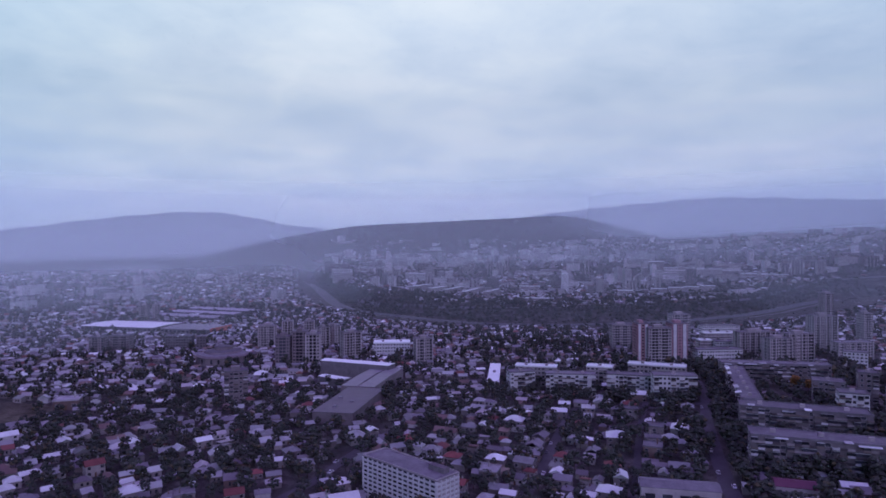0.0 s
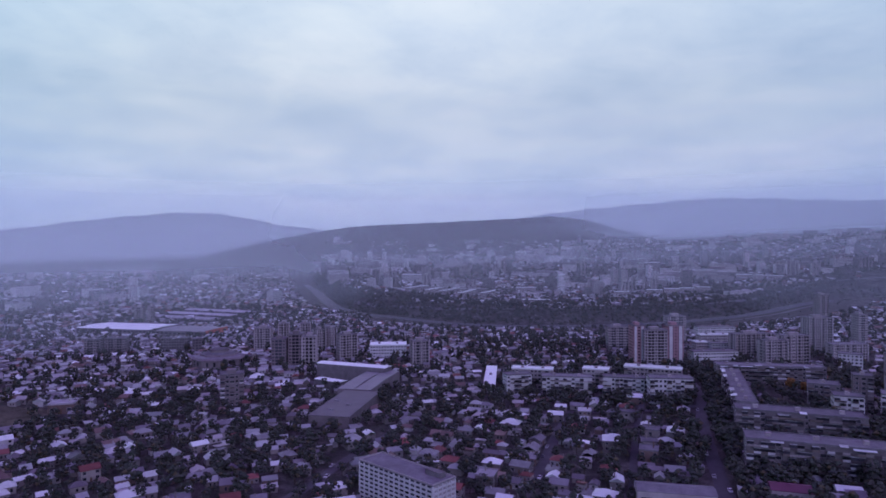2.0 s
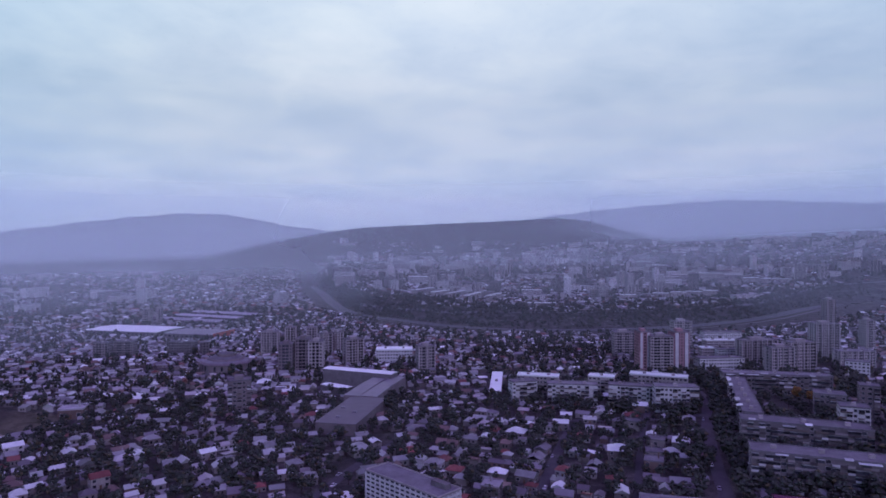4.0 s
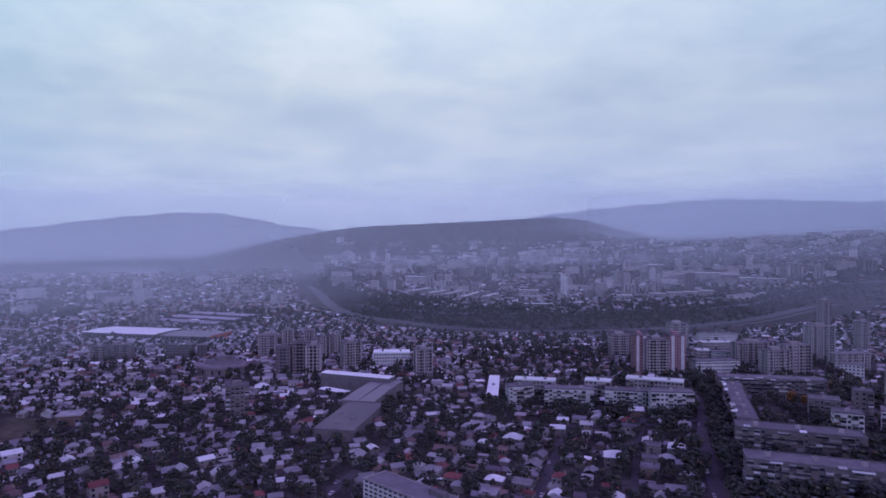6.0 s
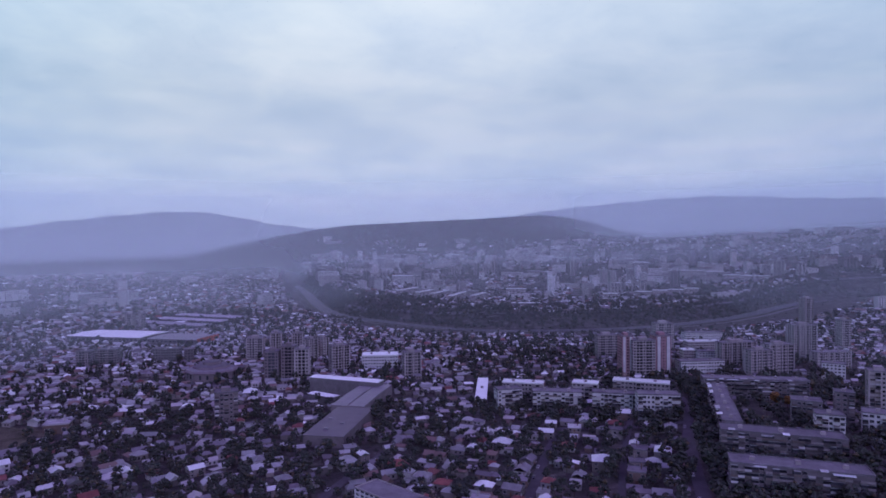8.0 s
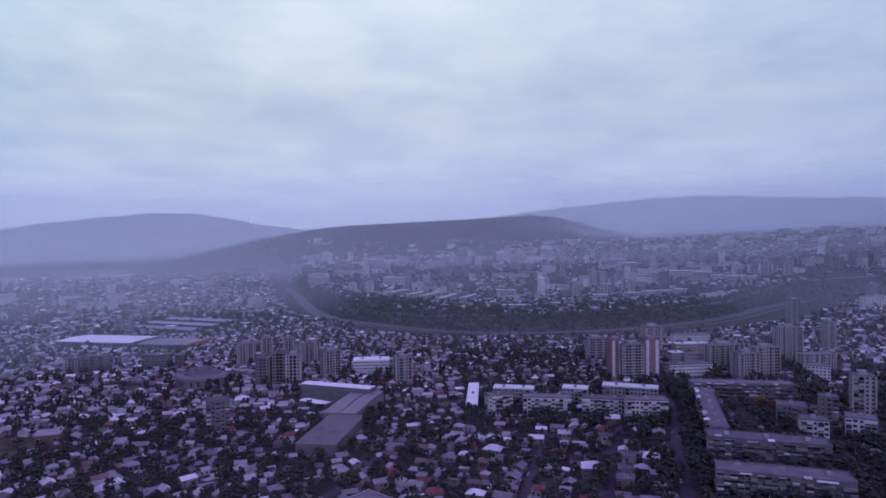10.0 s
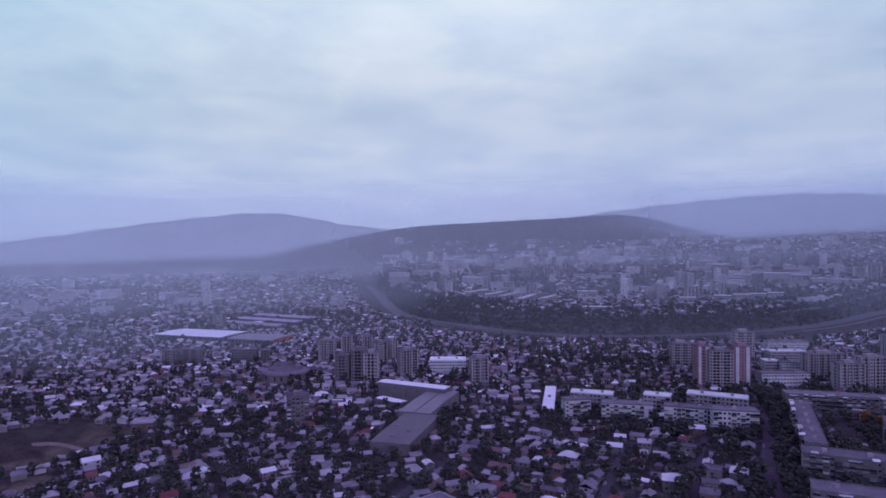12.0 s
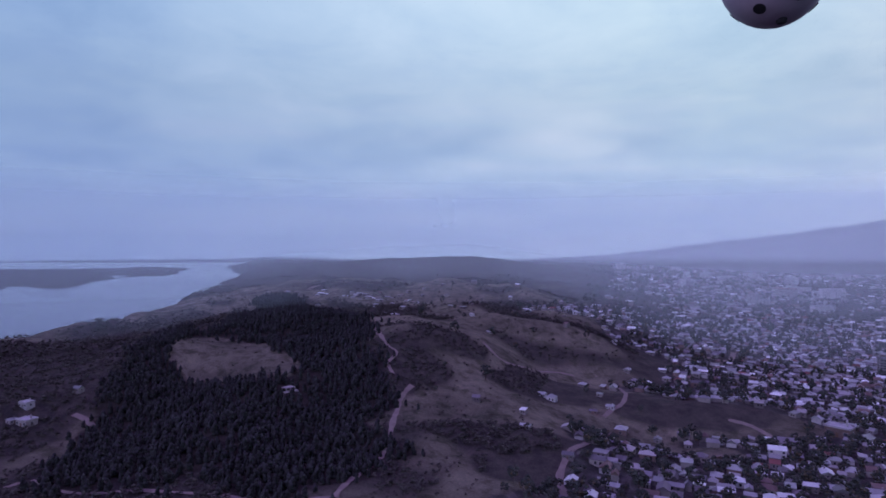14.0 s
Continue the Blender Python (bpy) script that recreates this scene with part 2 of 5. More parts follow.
def step(a, b, v):
    t = np.clip((v - a) / (b - a), 0, 1)
    return t * t * (3 - 2 * t)


def river_distance(x, y):
    best = np.full(np.shape(x), 1e9)
    for (ax, ay), (bx, by) in zip(RIVER[:-1], RIVER[1:]):
        dx, dy = bx - ax, by - ay
        s = np.clip(((x - ax) * dx + (y - ay) * dy) / (dx * dx + dy * dy), 0, 1)
        best = np.minimum(best, np.hypot(x - ax - s * dx, y - ay - s * dy))
    return best


def beyond_river(x, y):
    """1 on the far side of the river."""
    return (y > np.interp(x, [p[0] for p in RIVER], [p[1] for p in RIVER])) * 1.0


def open_river(x, y):
    """True where nothing on the near bank would stand before the water."""
    off = river_distance(x, y)
    return (off > np.where(x < -120, 60, 125)) | ((off > 92) & (beyond_river(x, y) > 0))


def waves(x, y):
    """Smooth uneven ground, about -1 to 1."""
    return (np.sin(x * 0.017 + 1.3 * np.sin(y * 0.011)) * np.sin(y * 0.015 + 1.1 * np.sin(x * 0.013) + 0.7)
            + 0.45 * np.sin(x * 0.041 + y * 0.023 + 2.0) * np.sin(y * 0.037 - x * 0.019)
            + 0.2 * np.sin(x * 0.11 + 0.6) * np.sin(y * 0.097 + x * 0.05))


def land(x, y):
    """Height of the ground: city terrace, river, far slopes, hills, and the ridge with the lake."""
    x, y = np.asarray(x, float), np.asarray(y, float)
    r, az = np.hypot(x, y), np.degrees(np.arctan2(-x, y))
    side = step(38, 66, az + 5 * np.sin(r * 0.009)) * step(-200, -150, -np.abs(az))
    # the terrace falls to the river
    city = 8 - 18 * step(300, 1250, r) + 12 * step(60, 220, x) * (1 - step(350, 700, y))
    rise = np.interp(az, [-60, -36, -20, 0, 12, 22, 34, 60], [150, 190, 150, 105, 75, 45, 40, 25])
    city = city + rise * step(1450, 3300, r) ** 1.3
    off = river_distance(x, y)
    city = city + (np.minimum(city - 4, -16.5) - city) * np.exp(-(off / 50) ** 2) * (1 - step(2300, 2700, r))
    # a steep wooded bank on the far side
    city = city + 17 * beyond_river(x, y) * step(20, 72, off) * (1 - step(110, 620, off))
    # hills across the valley
    middle = sum(np.interp(az + d, [-30, -22, -17, -14, -11, -6, 2, 8, 14, 18, 21, 25], [80, 110, 185, 250, 290, 274, 253, 235, 170, 110, 50, 0]) for d in (-1.5, 0, 1.5)) / 3
    city = np.maximum(city, np.where(r > 2700, middle * step(2700, 3550, r) * (1 - 0.5 * step(3550, 4300, r)), -99))
    back = sum(np.interp(az + d, [-60, -35, -27, -20, -14, -6, 8, 13, 18, 20.5, 25, 30, 35, 43, 52, 60],
                     [300, 385, 425, 430, 385, 310, 240, 250, 335, 380, 332, 280, 225, 130, 60, 10]) for d in (-3, -1.5, 0, 1.5, 3)) / 5 + 7 * np.sin(az * 1.1) * np.sin(az * 0.63 + 1)
    city = np.maximum(city, np.where(r > 3650, back * step(3650, 4500, r), -99))
    # the bare ridge with the wood
    knoll = np.zeros_like(r)
    ridge = 8 + 52 * step(190, 620, r) - 10 * step(900, 1600, r) - 40 * step(1500, 4000, r)
    ridge = ridge + 9 * waves(x, y) * step(150, 350, r) * (1 - 0.8 * step(1200, 2500, r))
    for cx, cy, rx, ry, turn, up in ((-565, 400, 120, 38, 48, 20), (-860, 520, 190, 60, 30, 20), (-352, 400, 90, 42, 48, 13), (-330, 175, 55, 130, -28, 10), (-520, 250, 60, 120, 35, 8), (-470, 365, 60, 40, 40, -8), (-650, -90, 230, 120, 0, -12)):
        u = (x - cx) * np.cos(np.radians(turn)) + (y - cy) * np.sin(np.radians(turn))
        v = (y - cy) * np.cos(np.radians(turn)) - (x - cx) * np.sin(np.radians(turn))
        knoll = knoll + up * np.exp(-(u / rx) ** 2 - (v / ry) ** 2)
    ridge = ridge + knoll - 22 * step(77, 86, az) * step(560, 820, r)
    # a dark plateau edge stands at the end of the ridge
    ridge = ridge + np.interp(az, [46, 55, 62, 70, 84], [0, 24, 52, 40, 0]) * step(1700, 2400, r) * (1 - step(2700, 3400, r))
    ridge = np.where(r < 1300, np.maximum(ridge, 26 + 3 * waves(x, y)), ridge)
    shore = step(-1.5, 1.5, az - np.interp(r, [850, 950, 1180, 1700, 2300, 4800], [101, 92.5, 88, 85, 82.5, 80])) * step(780, 880, r)
    far_shore = np.interp(az, [66, 76, 84, 92, 100, 110], [2700, 2600, 2450, 2050, 1750, 1600]) + 90 * np.sin(az * 0.9)
    shore = shore * (1 - step(far_shore, far_shore + 160, r))
    ridge = ridge + 22 * step(far_shore, far_shore + 900, r) * step(74, 82, az)
    ridge = ridge + (17 - ridge) * shore
    near = 5 * waves(x * 1.3, y * 1.3) * step(25, 50, az) * step(200, 320, r) * (1 - step(700, 1100, r))
    return city * (1 - side) + ridge * side + (near + knoll) * (1 - side)


def height(x, y):
    return float(land(x, y))


def bearing(x, y):
    return np.degrees(np.arctan2(-np.asarray(x, float), np.asarray(y, float)))


def blob(x, y, cx, cy, rx, ry, turn=0.0):
    """1 in the middle of a rounded patch of ground, 0 outside it."""
    a = radians(turn)
    dx, dy = x - cx, y - cy
    u, v = (dx * math.cos(a) + dy * math.sin(a)) / rx, (dy * math.cos(a) - dx * math.sin(a)) / ry
    return 1 - step(0.75, 1.15, np.hypot(u, v) + 0.12 * waves(x * 2.3, y * 2.3))


def bare(x, y):
    """Open dry-grass hillside."""
    r, az = np.hypot(x, y), bearing(x, y)
    edge = 4 * np.sin(r * 0.021) + 2 * waves(x * 3, y * 3)
    open_ = step(53, 56, az + edge) * (1 - step(2500, 3500, r))
    open_ = np.maximum(open_, step(46, 48, az + edge) * step(415, 435, r) * (1 - step(800, 850, r)))
    open_ = np.maximum(open_, step(38, 41, az + edge) * step(415, 435, r) * (1 - step(545, 580, r)))
    open_ = np.maximum(open_, step(3350, 3600, r))
    return np.maximum(open_, blob(x, y, -310, 395, 75, 34, 48))


def wood(x, y):
    """The conifer wood on the ridge, with its clearing."""
    w = np.maximum(blob(x, y, -440, 70, 165, 105, -15), blob(x, y, -640, 150, 130, 60, 10))
    w = np.maximum(w, blob(x, y, -820, 160, 110, 30, 0))
    w = np.maximum(w, blob(x, y, -590, 10, 110, 55, 10))
    w = np.maximum(w, blob(x, y, -430, 10, 130, 60, -20))
    w = np.maximum(w, blob(x, y, -600, 110, 90, 60, 0))
    w = np.maximum(w, blob(x, y, -312, 78, 48, 24, 40))
    w = np.maximum(w, blob(x, y, -390, 130, 60, 30, -25))
    w = np.maximum(w, blob(x, y, -600, 180, 130, 34, -10))
    w = np.maximum(w, blob(x, y, -345, 110, 60, 28, 40))
    w = np.maximum(w, blob(x, y, -330, 50, 70, 30, 10))
    w = np.maximum(w, blob(x, y, -520, -40, 120, 40, 10) * 0.8)
    r, az = np.hypot(x, y), bearing(x, y)
    w = w * (1 - step(0, 2.0, az - np.interp(r, [300, 430, 520, 600, 900], [98, 92.5, 91, 88.5, 88]) + 0.8 * waves(x * 3, y * 3)))
    return w * (1 - blob(x, y, -520, 70, 88, 46, 12)) * (1 - blob(x, y, -318, 172, 62, 34, 50))


SCRUB = [(-420, 317, 48, 30, 40), (-303, 209, 24, 62, -30), (-485, 250, 42, 26, 30), (-338, 377, 62, 26, 48), (-720, 480, 90, 40, 35), (-560, 470, 60, 30, 40), (-560, -80, 190, 60, 0), (-760, -20, 160, 70, 5), (-640, 20, 110, 60, 0), (-700, 260, 120, 30, 20), (-800, 90, 120, 50, 10), (-485, -35, 75, 12, -31), (-350, 395, 70, 48, 60), (-270, 200, 40, 26, 60), (-405, 285, 46, 26, 60), (-560, 480, 80, 40, 45), (-600, -50, 170, 60, 15), (-740, 190, 130, 40, 20)]


def brushy(x, y):
    """How dark and scrubby the ground is: by waves, and in patches placed to fit the camera's view."""
    d = step(-0.05, 0.5, waves(x * 0.7 + 300, y * 0.7)) * 0.8
    for cx, cy, rx, ry, turn in SCRUB:
        d = np.maximum(d, blob(x, y, cx, cy, rx, ry, turn))
    return d * (1 - blob(x, y, -555, 388, 95, 26, 48)) * (1 - blob(x, y, -520, 70, 88, 46, 12))


def mesh_object(name, verts, faces, mats, index=None, parent=None, label="", smooth=False):
    me = bpy.data.meshes.new(name)
    me.from_pydata([tuple(v) for v in verts], [], [tuple(f) for f in faces])
    for m in mats:
        me.materials.append(m)
    if index is not None:
        me.polygons.foreach_set("material_index", np.asarray(index, np.int32))
    if smooth:
        me.polygons.foreach_set("use_smooth", np.ones(len(me.polygons), bool))
    me.update()
    ob = new(name, me)
    if parent:
        ob.parent = parent
    if label:
        ob["label"] = label
    return ob


class Shape:
    """Collects boxes, prisms and strips of one part."""

    def __init__(self):
        self.v, self.f, self.m = [], [], []

    def add(self, verts, faces, mat=0):
        n = len(self.v)
        self.v += [tuple(p) for p in verts]
        self.f += [tuple(i + n for i in f) for f in faces]
        self.m += [mat] * len(faces)
        return self

    def box(self, x0, y0, z0, x1, y1, z1, mat=0, top=0.0):
        """A box whose top edges may be drawn in by top metres."""
        t = top
        v = [(x0, y0, z0), (x1, y0, z0), (x1, y1, z0), (x0, y1, z0), (x0 + t, y0 + t, z1), (x1 - t, y0 + t, z1), (x1 - t, y1 - t, z1), (x0 + t, y1 - t, z1)]
        return self.add(v, [(3, 2, 1, 0), (4, 5, 6, 7), (0, 1, 5, 4), (1, 2, 6, 5), (2, 3, 7, 6), (3, 0, 4, 7)], mat)

    def stack(self, rings, mat=0):
        """One solid from rectangles (half width, half depth, height) set on one another."""
        v = [(sx * x, sy * y, z) for x, y, z in rings for sx, sy in ((-1, -1), (1, -1), (1, 1), (-1, 1))]
        f = [(3, 2, 1, 0)] + [(4 * i + k, 4 * i + (k + 1) % 4, 4 * i + 4 + (k + 1) % 4, 4 * i + 4 + k) for i in range(len(rings) - 1) for k in range(4)]
        n = 4 * len(rings)
        return self.add(v, f + [(n - 4, n - 3, n - 2, n - 1)], mat)

    def gable(self, x0, y0, x1, y1, z, rise, over=0.4, thick=0.18, hip=0.0, mat=0):
        """A pitched roof with its ridge along x; hip draws the ridge's ends in."""
        x0, y0, x1, y1 = x0 - over, y0 - over, x1 + over, y1 + over
        ym = (y0 + y1) / 2
        v = []
        for d in (0, thick):
            v += [(x0, y0, z + d), (x1, y0, z + d), (x1, y1, z + d), (x0, y1, z + d), (x0 + hip, ym, z + rise + d), (x1 - hip, ym, z + rise + d)]
        f = [(6, 7, 11, 10), (8, 9, 10, 11), (9, 6, 10), (7, 8, 11), (0, 4, 5, 1), (2, 5, 4, 3), (0, 3, 4), (1, 5, 2),
             (0, 1, 7, 6), (1, 2, 8, 7), (2, 3, 9, 8), (3, 0, 6, 9)]
        return self.add(v, f, mat)

    def lean(self, x0, y0, x1, y1, z, rise, over=0.35, thick=0.18, mat=0):
        """A single slope, rising to +y."""
        x0, y0, x1, y1 = x0 - over, y0 - over, x1 + over, y1 + over
        v = [(x0, y0, z), (x1, y0, z), (x1, y1, z + rise), (x0, y1, z + rise), (x0, y0, z + thick), (x1, y0, z + thick), (x1, y1, z + rise + thick), (x0, y1, z + rise + thick)]
        return self.add(v, [(3, 2, 1, 0), (4, 5, 6, 7), (0, 1, 5, 4), (1, 2, 6, 5), (2, 3, 7, 6), (3, 0, 4, 7)], mat)

    def tube(self, p, q, r0, r1, sides=6, mat=0):
        p, q = Vector(p), Vector(q)
        a = (q - p).normalized()
        u = a.orthogonal().normalized()
        w = a.cross(u)
        v = [c + (u * math.cos(6.2832 * k / sides) + w * math.sin(6.2832 * k / sides)) * r for c, r in ((p, r0), (q, r1)) for k in range(sides)]
        f = [(k, (k + 1) % sides, sides + (k + 1) % sides, sides + k) for k in range(sides)]
        return self.add(v, f + [tuple(range(sides))[::-1], tuple(range(sides, 2 * sides))], mat)

    def part(self, name, mats, parent=None, label="", smooth=False):
        return mesh_object(name, self.v, self.f, mats if isinstance(mats, (list, tuple)) else [mats], self.m, parent, label, smooth)


def crowd(name, template, places, mats, smooth=False):
    """ONE object of many copies of a template (verts, faces, material indices); places are rows of x, y, lift, turn, sx, sy, sz, set on the land."""
    tv, tf, tm = np.array(template.v, float), template.f, template.m
    places = np.array(places, float)
    places[:, 2] += land(places[:, 0], places[:, 1])
    c, s = np.cos(places[:, 3]), np.sin(places[:, 3])
    lx, ly, lz = (tv[None, :, k] * places[:, 4 + k, None] for k in range(3))
    x = lx * c[:, None] - ly * s[:, None] + places[:, 0, None]
    y = lx * s[:, None] + ly * c[:, None] + places[:, 1, None]
    z = lz + places[:, 2, None]
    v = np.stack([x, y, z], -1).reshape(-1, 3)
    n, k = len(places), len(tv)
    me = bpy.data.meshes.new(name)
    loops = np.concatenate([np.array(f) for f in tf])
    sizes = np.array([len(f) for f in tf])
    starts = np.concatenate([[0], np.cumsum(sizes)[:-1]])
    me.vertices.add(n * k)
    me.vertices.foreach_set("co", v.ravel())
    me.loops.add(n * len(loops))
    me.loops.foreach_set("vertex_index", (loops[None] + k * np.arange(n)[:, None]).ravel().astype(np.int32))
    me.polygons.add(n * len(sizes))
    me.polygons.foreach_set("loop_start", (starts[None] + len(loops) * np.arange(n)[:, None]).ravel().astype(np.int32))
    me.polygons.foreach_set("use_smooth", np.full(n * len(sizes), smooth))
    me.polygons.foreach_set("material_index", np.tile(np.array(tm, np.int32), n))
    for m in mats:
        me.materials.append(m)
    me.update(calc_edges=True)
    me.validate()
    return new(name, me)


def build_ground():
    rings = [0.0] + list(40 * 1.0345 ** np.arange(0, 142))
    steps_ = 720
    ang = np.arange(steps_) * 2 * math.pi / steps_
    rr = np.array([r for r in rings[1:] if r < 4860] + [4870.0])
    x, y = (-np.sin(ang)[None] * rr[:, None]).ravel(), (np.cos(ang)[None] * rr[:, None]).ravel()
    z = land(x, y)
    verts = np.concatenate([[(0, 0, height(0, 1))], np.stack([x, y, z], -1)])
    faces = [(0, 1 + k, 1 + (k + 1) % steps_) for k in range(steps_)]
    for i in range(len(rr) - 1):
        a, b = 1 + i * steps_, 1 + (i + 1) * steps_
        faces += [(a + k, b + k, b + (k + 1) % steps_, a + (k + 1) % steps_) for k in range(steps_)]
    ob = mesh_object("ground", verts, faces, [soil_cover], smooth=True)
    r = np.hypot(verts[:, 0], verts[:, 1])
    slope = step(2500, 3000, r) * 0.8
    cover = np.zeros((len(verts), 4), np.float32)
    cover[:, 0] = np.maximum(bare(verts[:, 0], verts[:, 1]), slope)
    cover[:, 1] = wood(verts[:, 0], verts[:, 1])
    cover[:, 2] = np.maximum(brushy(verts[:, 0], verts[:, 1]), np.maximum(step(2400, 2900, r), 0.9 * step(1300, 1700, r) * (bearing(verts[:, 0], verts[:, 1]) > 45)))
    cover[:, 3] = 1
    layer_ = ob.data.color_attributes.new("cover", "FLOAT_COLOR", "POINT")
    layer_.data.foreach_set("color", cover.ravel())
    return tagged(ob, "city terrace, dry grass ridge and hazy hills", "ground", kind="structure")


build_ground()


def smooth_line(points, gap=8.0):
    """Points every few metres along a soft curve through the given ones."""
    p = [Vector((*q[:2], 0)) for q in points]
    p = [p[0] * 2 - p[1]] + p + [p[-1] * 2 - p[-2]]
    out = []
    for a, b, c, d in zip(p[:-3], p[1:-2], p[2:-1], p[3:]):
        n = max(2, int((c - b).length / gap))
        for k in range(n):
            t = k / n
            out.append(0.5 * (2 * b + (c - a) * t + (2 * a - 5 * b + 4 * c - d) * t * t + (3 * b - a - 3 * c + d) * t ** 3))
    return out + [p[-2]]


LANES = []


def lane(name, label, points, width, mat, lift=0.25, gap=8.0, wobble=0.0, level=None):
    """A road or track laid on the land."""
    line = smooth_line(points, gap)
    rng = random.Random(len(LANES) + 5)
    verts, faces = [], []
    for i, p in enumerate(line):
        a, b = line[max(0, i - 1)], line[min(len(line) - 1, i + 1)]
        side = Vector((-(b - a).y, (b - a).x, 0)).normalized()
        w = width * (1 + wobble * rng.uniform(-1, 1)) / 2
        for s in (-1, -0.35, 0.35, 1):
            q = p + side * w * s
            verts.append((q.x, q.y, (height(q.x, q.y) + lift + (0.06 if abs(s) < 0.5 else -0.05)) if level is None else level))
    for i in range(len(line) - 1):
        faces += [(4 * i + k, 4 * i + k + 1, 4 * i + k + 5, 4 * i + k + 4) for k in range(3)]
    LANES.append((np.array([(p.x, p.y) for p in line]), width / 2))
    return tagged(mesh_object(name, verts, [f[::-1] for f in faces], [mat], smooth=True), label, kind="structure")


lane("water", "grey river between wooded embankments", RIVER, 30, river_water, gap=25, level=-14.2)
lane("road", "riverside highway along the near bank", [(x, y - 46) for x, y in RIVER[3:-1]], 11, concrete_road, 0.7, gap=16)
lane("road", "riverside highway along the far bank", [(x, y + 84) for x, y in RIVER[3:-1]], 9, concrete_road, 0.7, gap=16)
lane("road", "asphalt street lined with trees", [(118, 225), (126, 274), (133, 300), (145, 339), (163, 392), (197, 480), (225, 600)], 7, asphalt)
lane("road", "narrow street between house rows", [(24, 245), (36, 285), (51, 323), (66, 371), (86, 428)], 6, asphalt)
lane("road", "narrow straight lane between gardens", [(84, 275), (95, 311), (119, 382), (148, 460)], 4, asphalt)
lane("road", "street beside the office building", [(-85, 262), (-62, 308), (-55, 332), (-46, 356), (-30, 395)], 6, asphalt)
lane("road", "cross street before the apartment blocks", [(30, 452), (90, 440), (150, 425), (185, 430)], 6, asphalt)
lane("road", "wide avenue past the warehouses", [(-330, 660), (-200, 610), (-120, 560), (-20, 535), (60, 560), (225, 600), (330, 590)], 11, asphalt)
TRACK = "pale winding dirt track over dry grass"
lane("road", TRACK, [(-489, 284), (-464, 286), (-461, 303), (-478, 348), (-473, 390), (-452, 402), (-411, 380), (-381, 355), (-364, 328), (-354, 312)], 3.6, dirt, 0.4, 5, 0.2)
lane("road", TRACK, [(-261, 84), (-272, 92), (-293, 113), (-316, 130), (-352, 147), (-385, 165), (-400, 178)], 3.3, dirt, 0.4, 5, 0.3)
lane("road", TRACK, [(-419, 171), (-436, 173), (-453, 186), (-488, 186), (-569, 200)], 3.0, dirt, 0.4, 5, 0.4)
lane("road", TRACK, [(-237, 194), (-259, 206), (-281, 229), (-298, 254)], 4.0, dirt, 0.4, 5, 0.2)
lane("road", TRACK, [(-333, -55), (-340, -43), (-318, -29), (-297, 5), (-276, 39), (-261, 84)], 2.8, dirt, 0.4, 5, 0.3)
lane("road", TRACK, [(-816, 135), (-1011, 200), (-1131, 283), (-1116, 343)], 7, dirt, 0.6, 12, 0.2)
lane("road", TRACK, [(-439, -36), (-426, -24), (-405, -17)], 3.6, dirt, 0.4, 4, 0.3)
lane("road", TRACK, [(-314, 394), (-301, 402), (-271, 398)], 4, dirt, 0.4, 5, 0.3)
lane("road", TRACK, [(-533, 601), (-511, 621), (-547, 672)], 6, dirt, 0.4, 6, 0.3)
sheet = Shape()
rim = [(-500, -1500), (-700, -300), (-780, 0), (-900, 60), (-1500, 190), (-2300, 300), (-3700, 600), (-4200, -1500)]
sheet.add([(x, y, 20.5) for x, y in rim], [tuple(range(len(rim)))[::-1]])
tagged(sheet.part("water", water), "wide pale lake under an overcast sky", "lake", kind="structure")

# ---- apartment blocks ----
FOOTPRINTS = []
FRONTS = []


def cover_ground(mid, turn, hx, hy):
    """Notes the ground that a building takes up, as round spots over its length and depth."""
    m = max(min(hx, hy), 4.0)
    nx, ny = max(1, round(hx / m)), max(1, round(hy / m))
    for i in range(nx):
        for j in range(ny):
            u, v = -hx + (2 * i + 1) * hx / nx, -hy + (2 * j + 1) * hy / ny
            FOOTPRINTS.append((mid.x + u * math.cos(turn) - v * math.sin(turn), mid.y + u * math.sin(turn) + v * math.cos(turn), math.hypot(hx / nx, hy / ny) * 0.92 + 1.5))


def window_mesh(w, h):
    """A white frame with a dark pane set back in it; local y points into the wall."""
    s, b = Shape(), 0.11
    v = []
    for x, z0, z1, y in ((w / 2, 0, h, 0.05), (w / 2, 0, h, -0.14), (w / 2 - b, b, h - b, -0.14), (w / 2 - b, b, h - b, -0.05)):
        v += [(-x, y, z0), (x, y, z0), (x, y, z1), (-x, y, z1)]
    for i in range(3):
        s.add([], [tuple(j - len(s.v) for j in (4 * i + k, 4 * i + (k + 1) % 4, 4 * i + 4 + (k + 1) % 4, 4 * i + 4 + k)) for k in range(4)], 0)
    s.v = v
    s.f.append((12, 13, 14, 15))
    s.m.append(1)
    ob = s.part("window", [frame_white, glass])
    me = ob.data
    bpy.data.objects.remove(ob)
    return me


def balcony_mesh(w, solid):
    """A slab with a parapet, open or glazed above it."""
    s = Shape().box(-w / 2, -1.2, 0, w / 2, 0.05, 0.16, 0)
    s.box(-w / 2, -1.2, 0.16, w / 2, -1.1, 1.1, 0).box(-w / 2, -1.1, 0.16, -w / 2 + 0.08, 0, 1.1, 0).box(w / 2 - 0.08, -1.1, 0.16, w / 2, 0, 1.1, 0)
    if solid:
        s.box(-w / 2 + 0.06, -1.14, 1.1, w / 2 - 0.06, 0, 2.45, 1).box(-w / 2, -1.25, 2.45, w / 2, 0.05, 2.58, 2)
    ob = s.part("balcony", [balcony_paint, glass, roof_tin])
    me = ob.data
    bpy.data.objects.remove(ob)
    return me


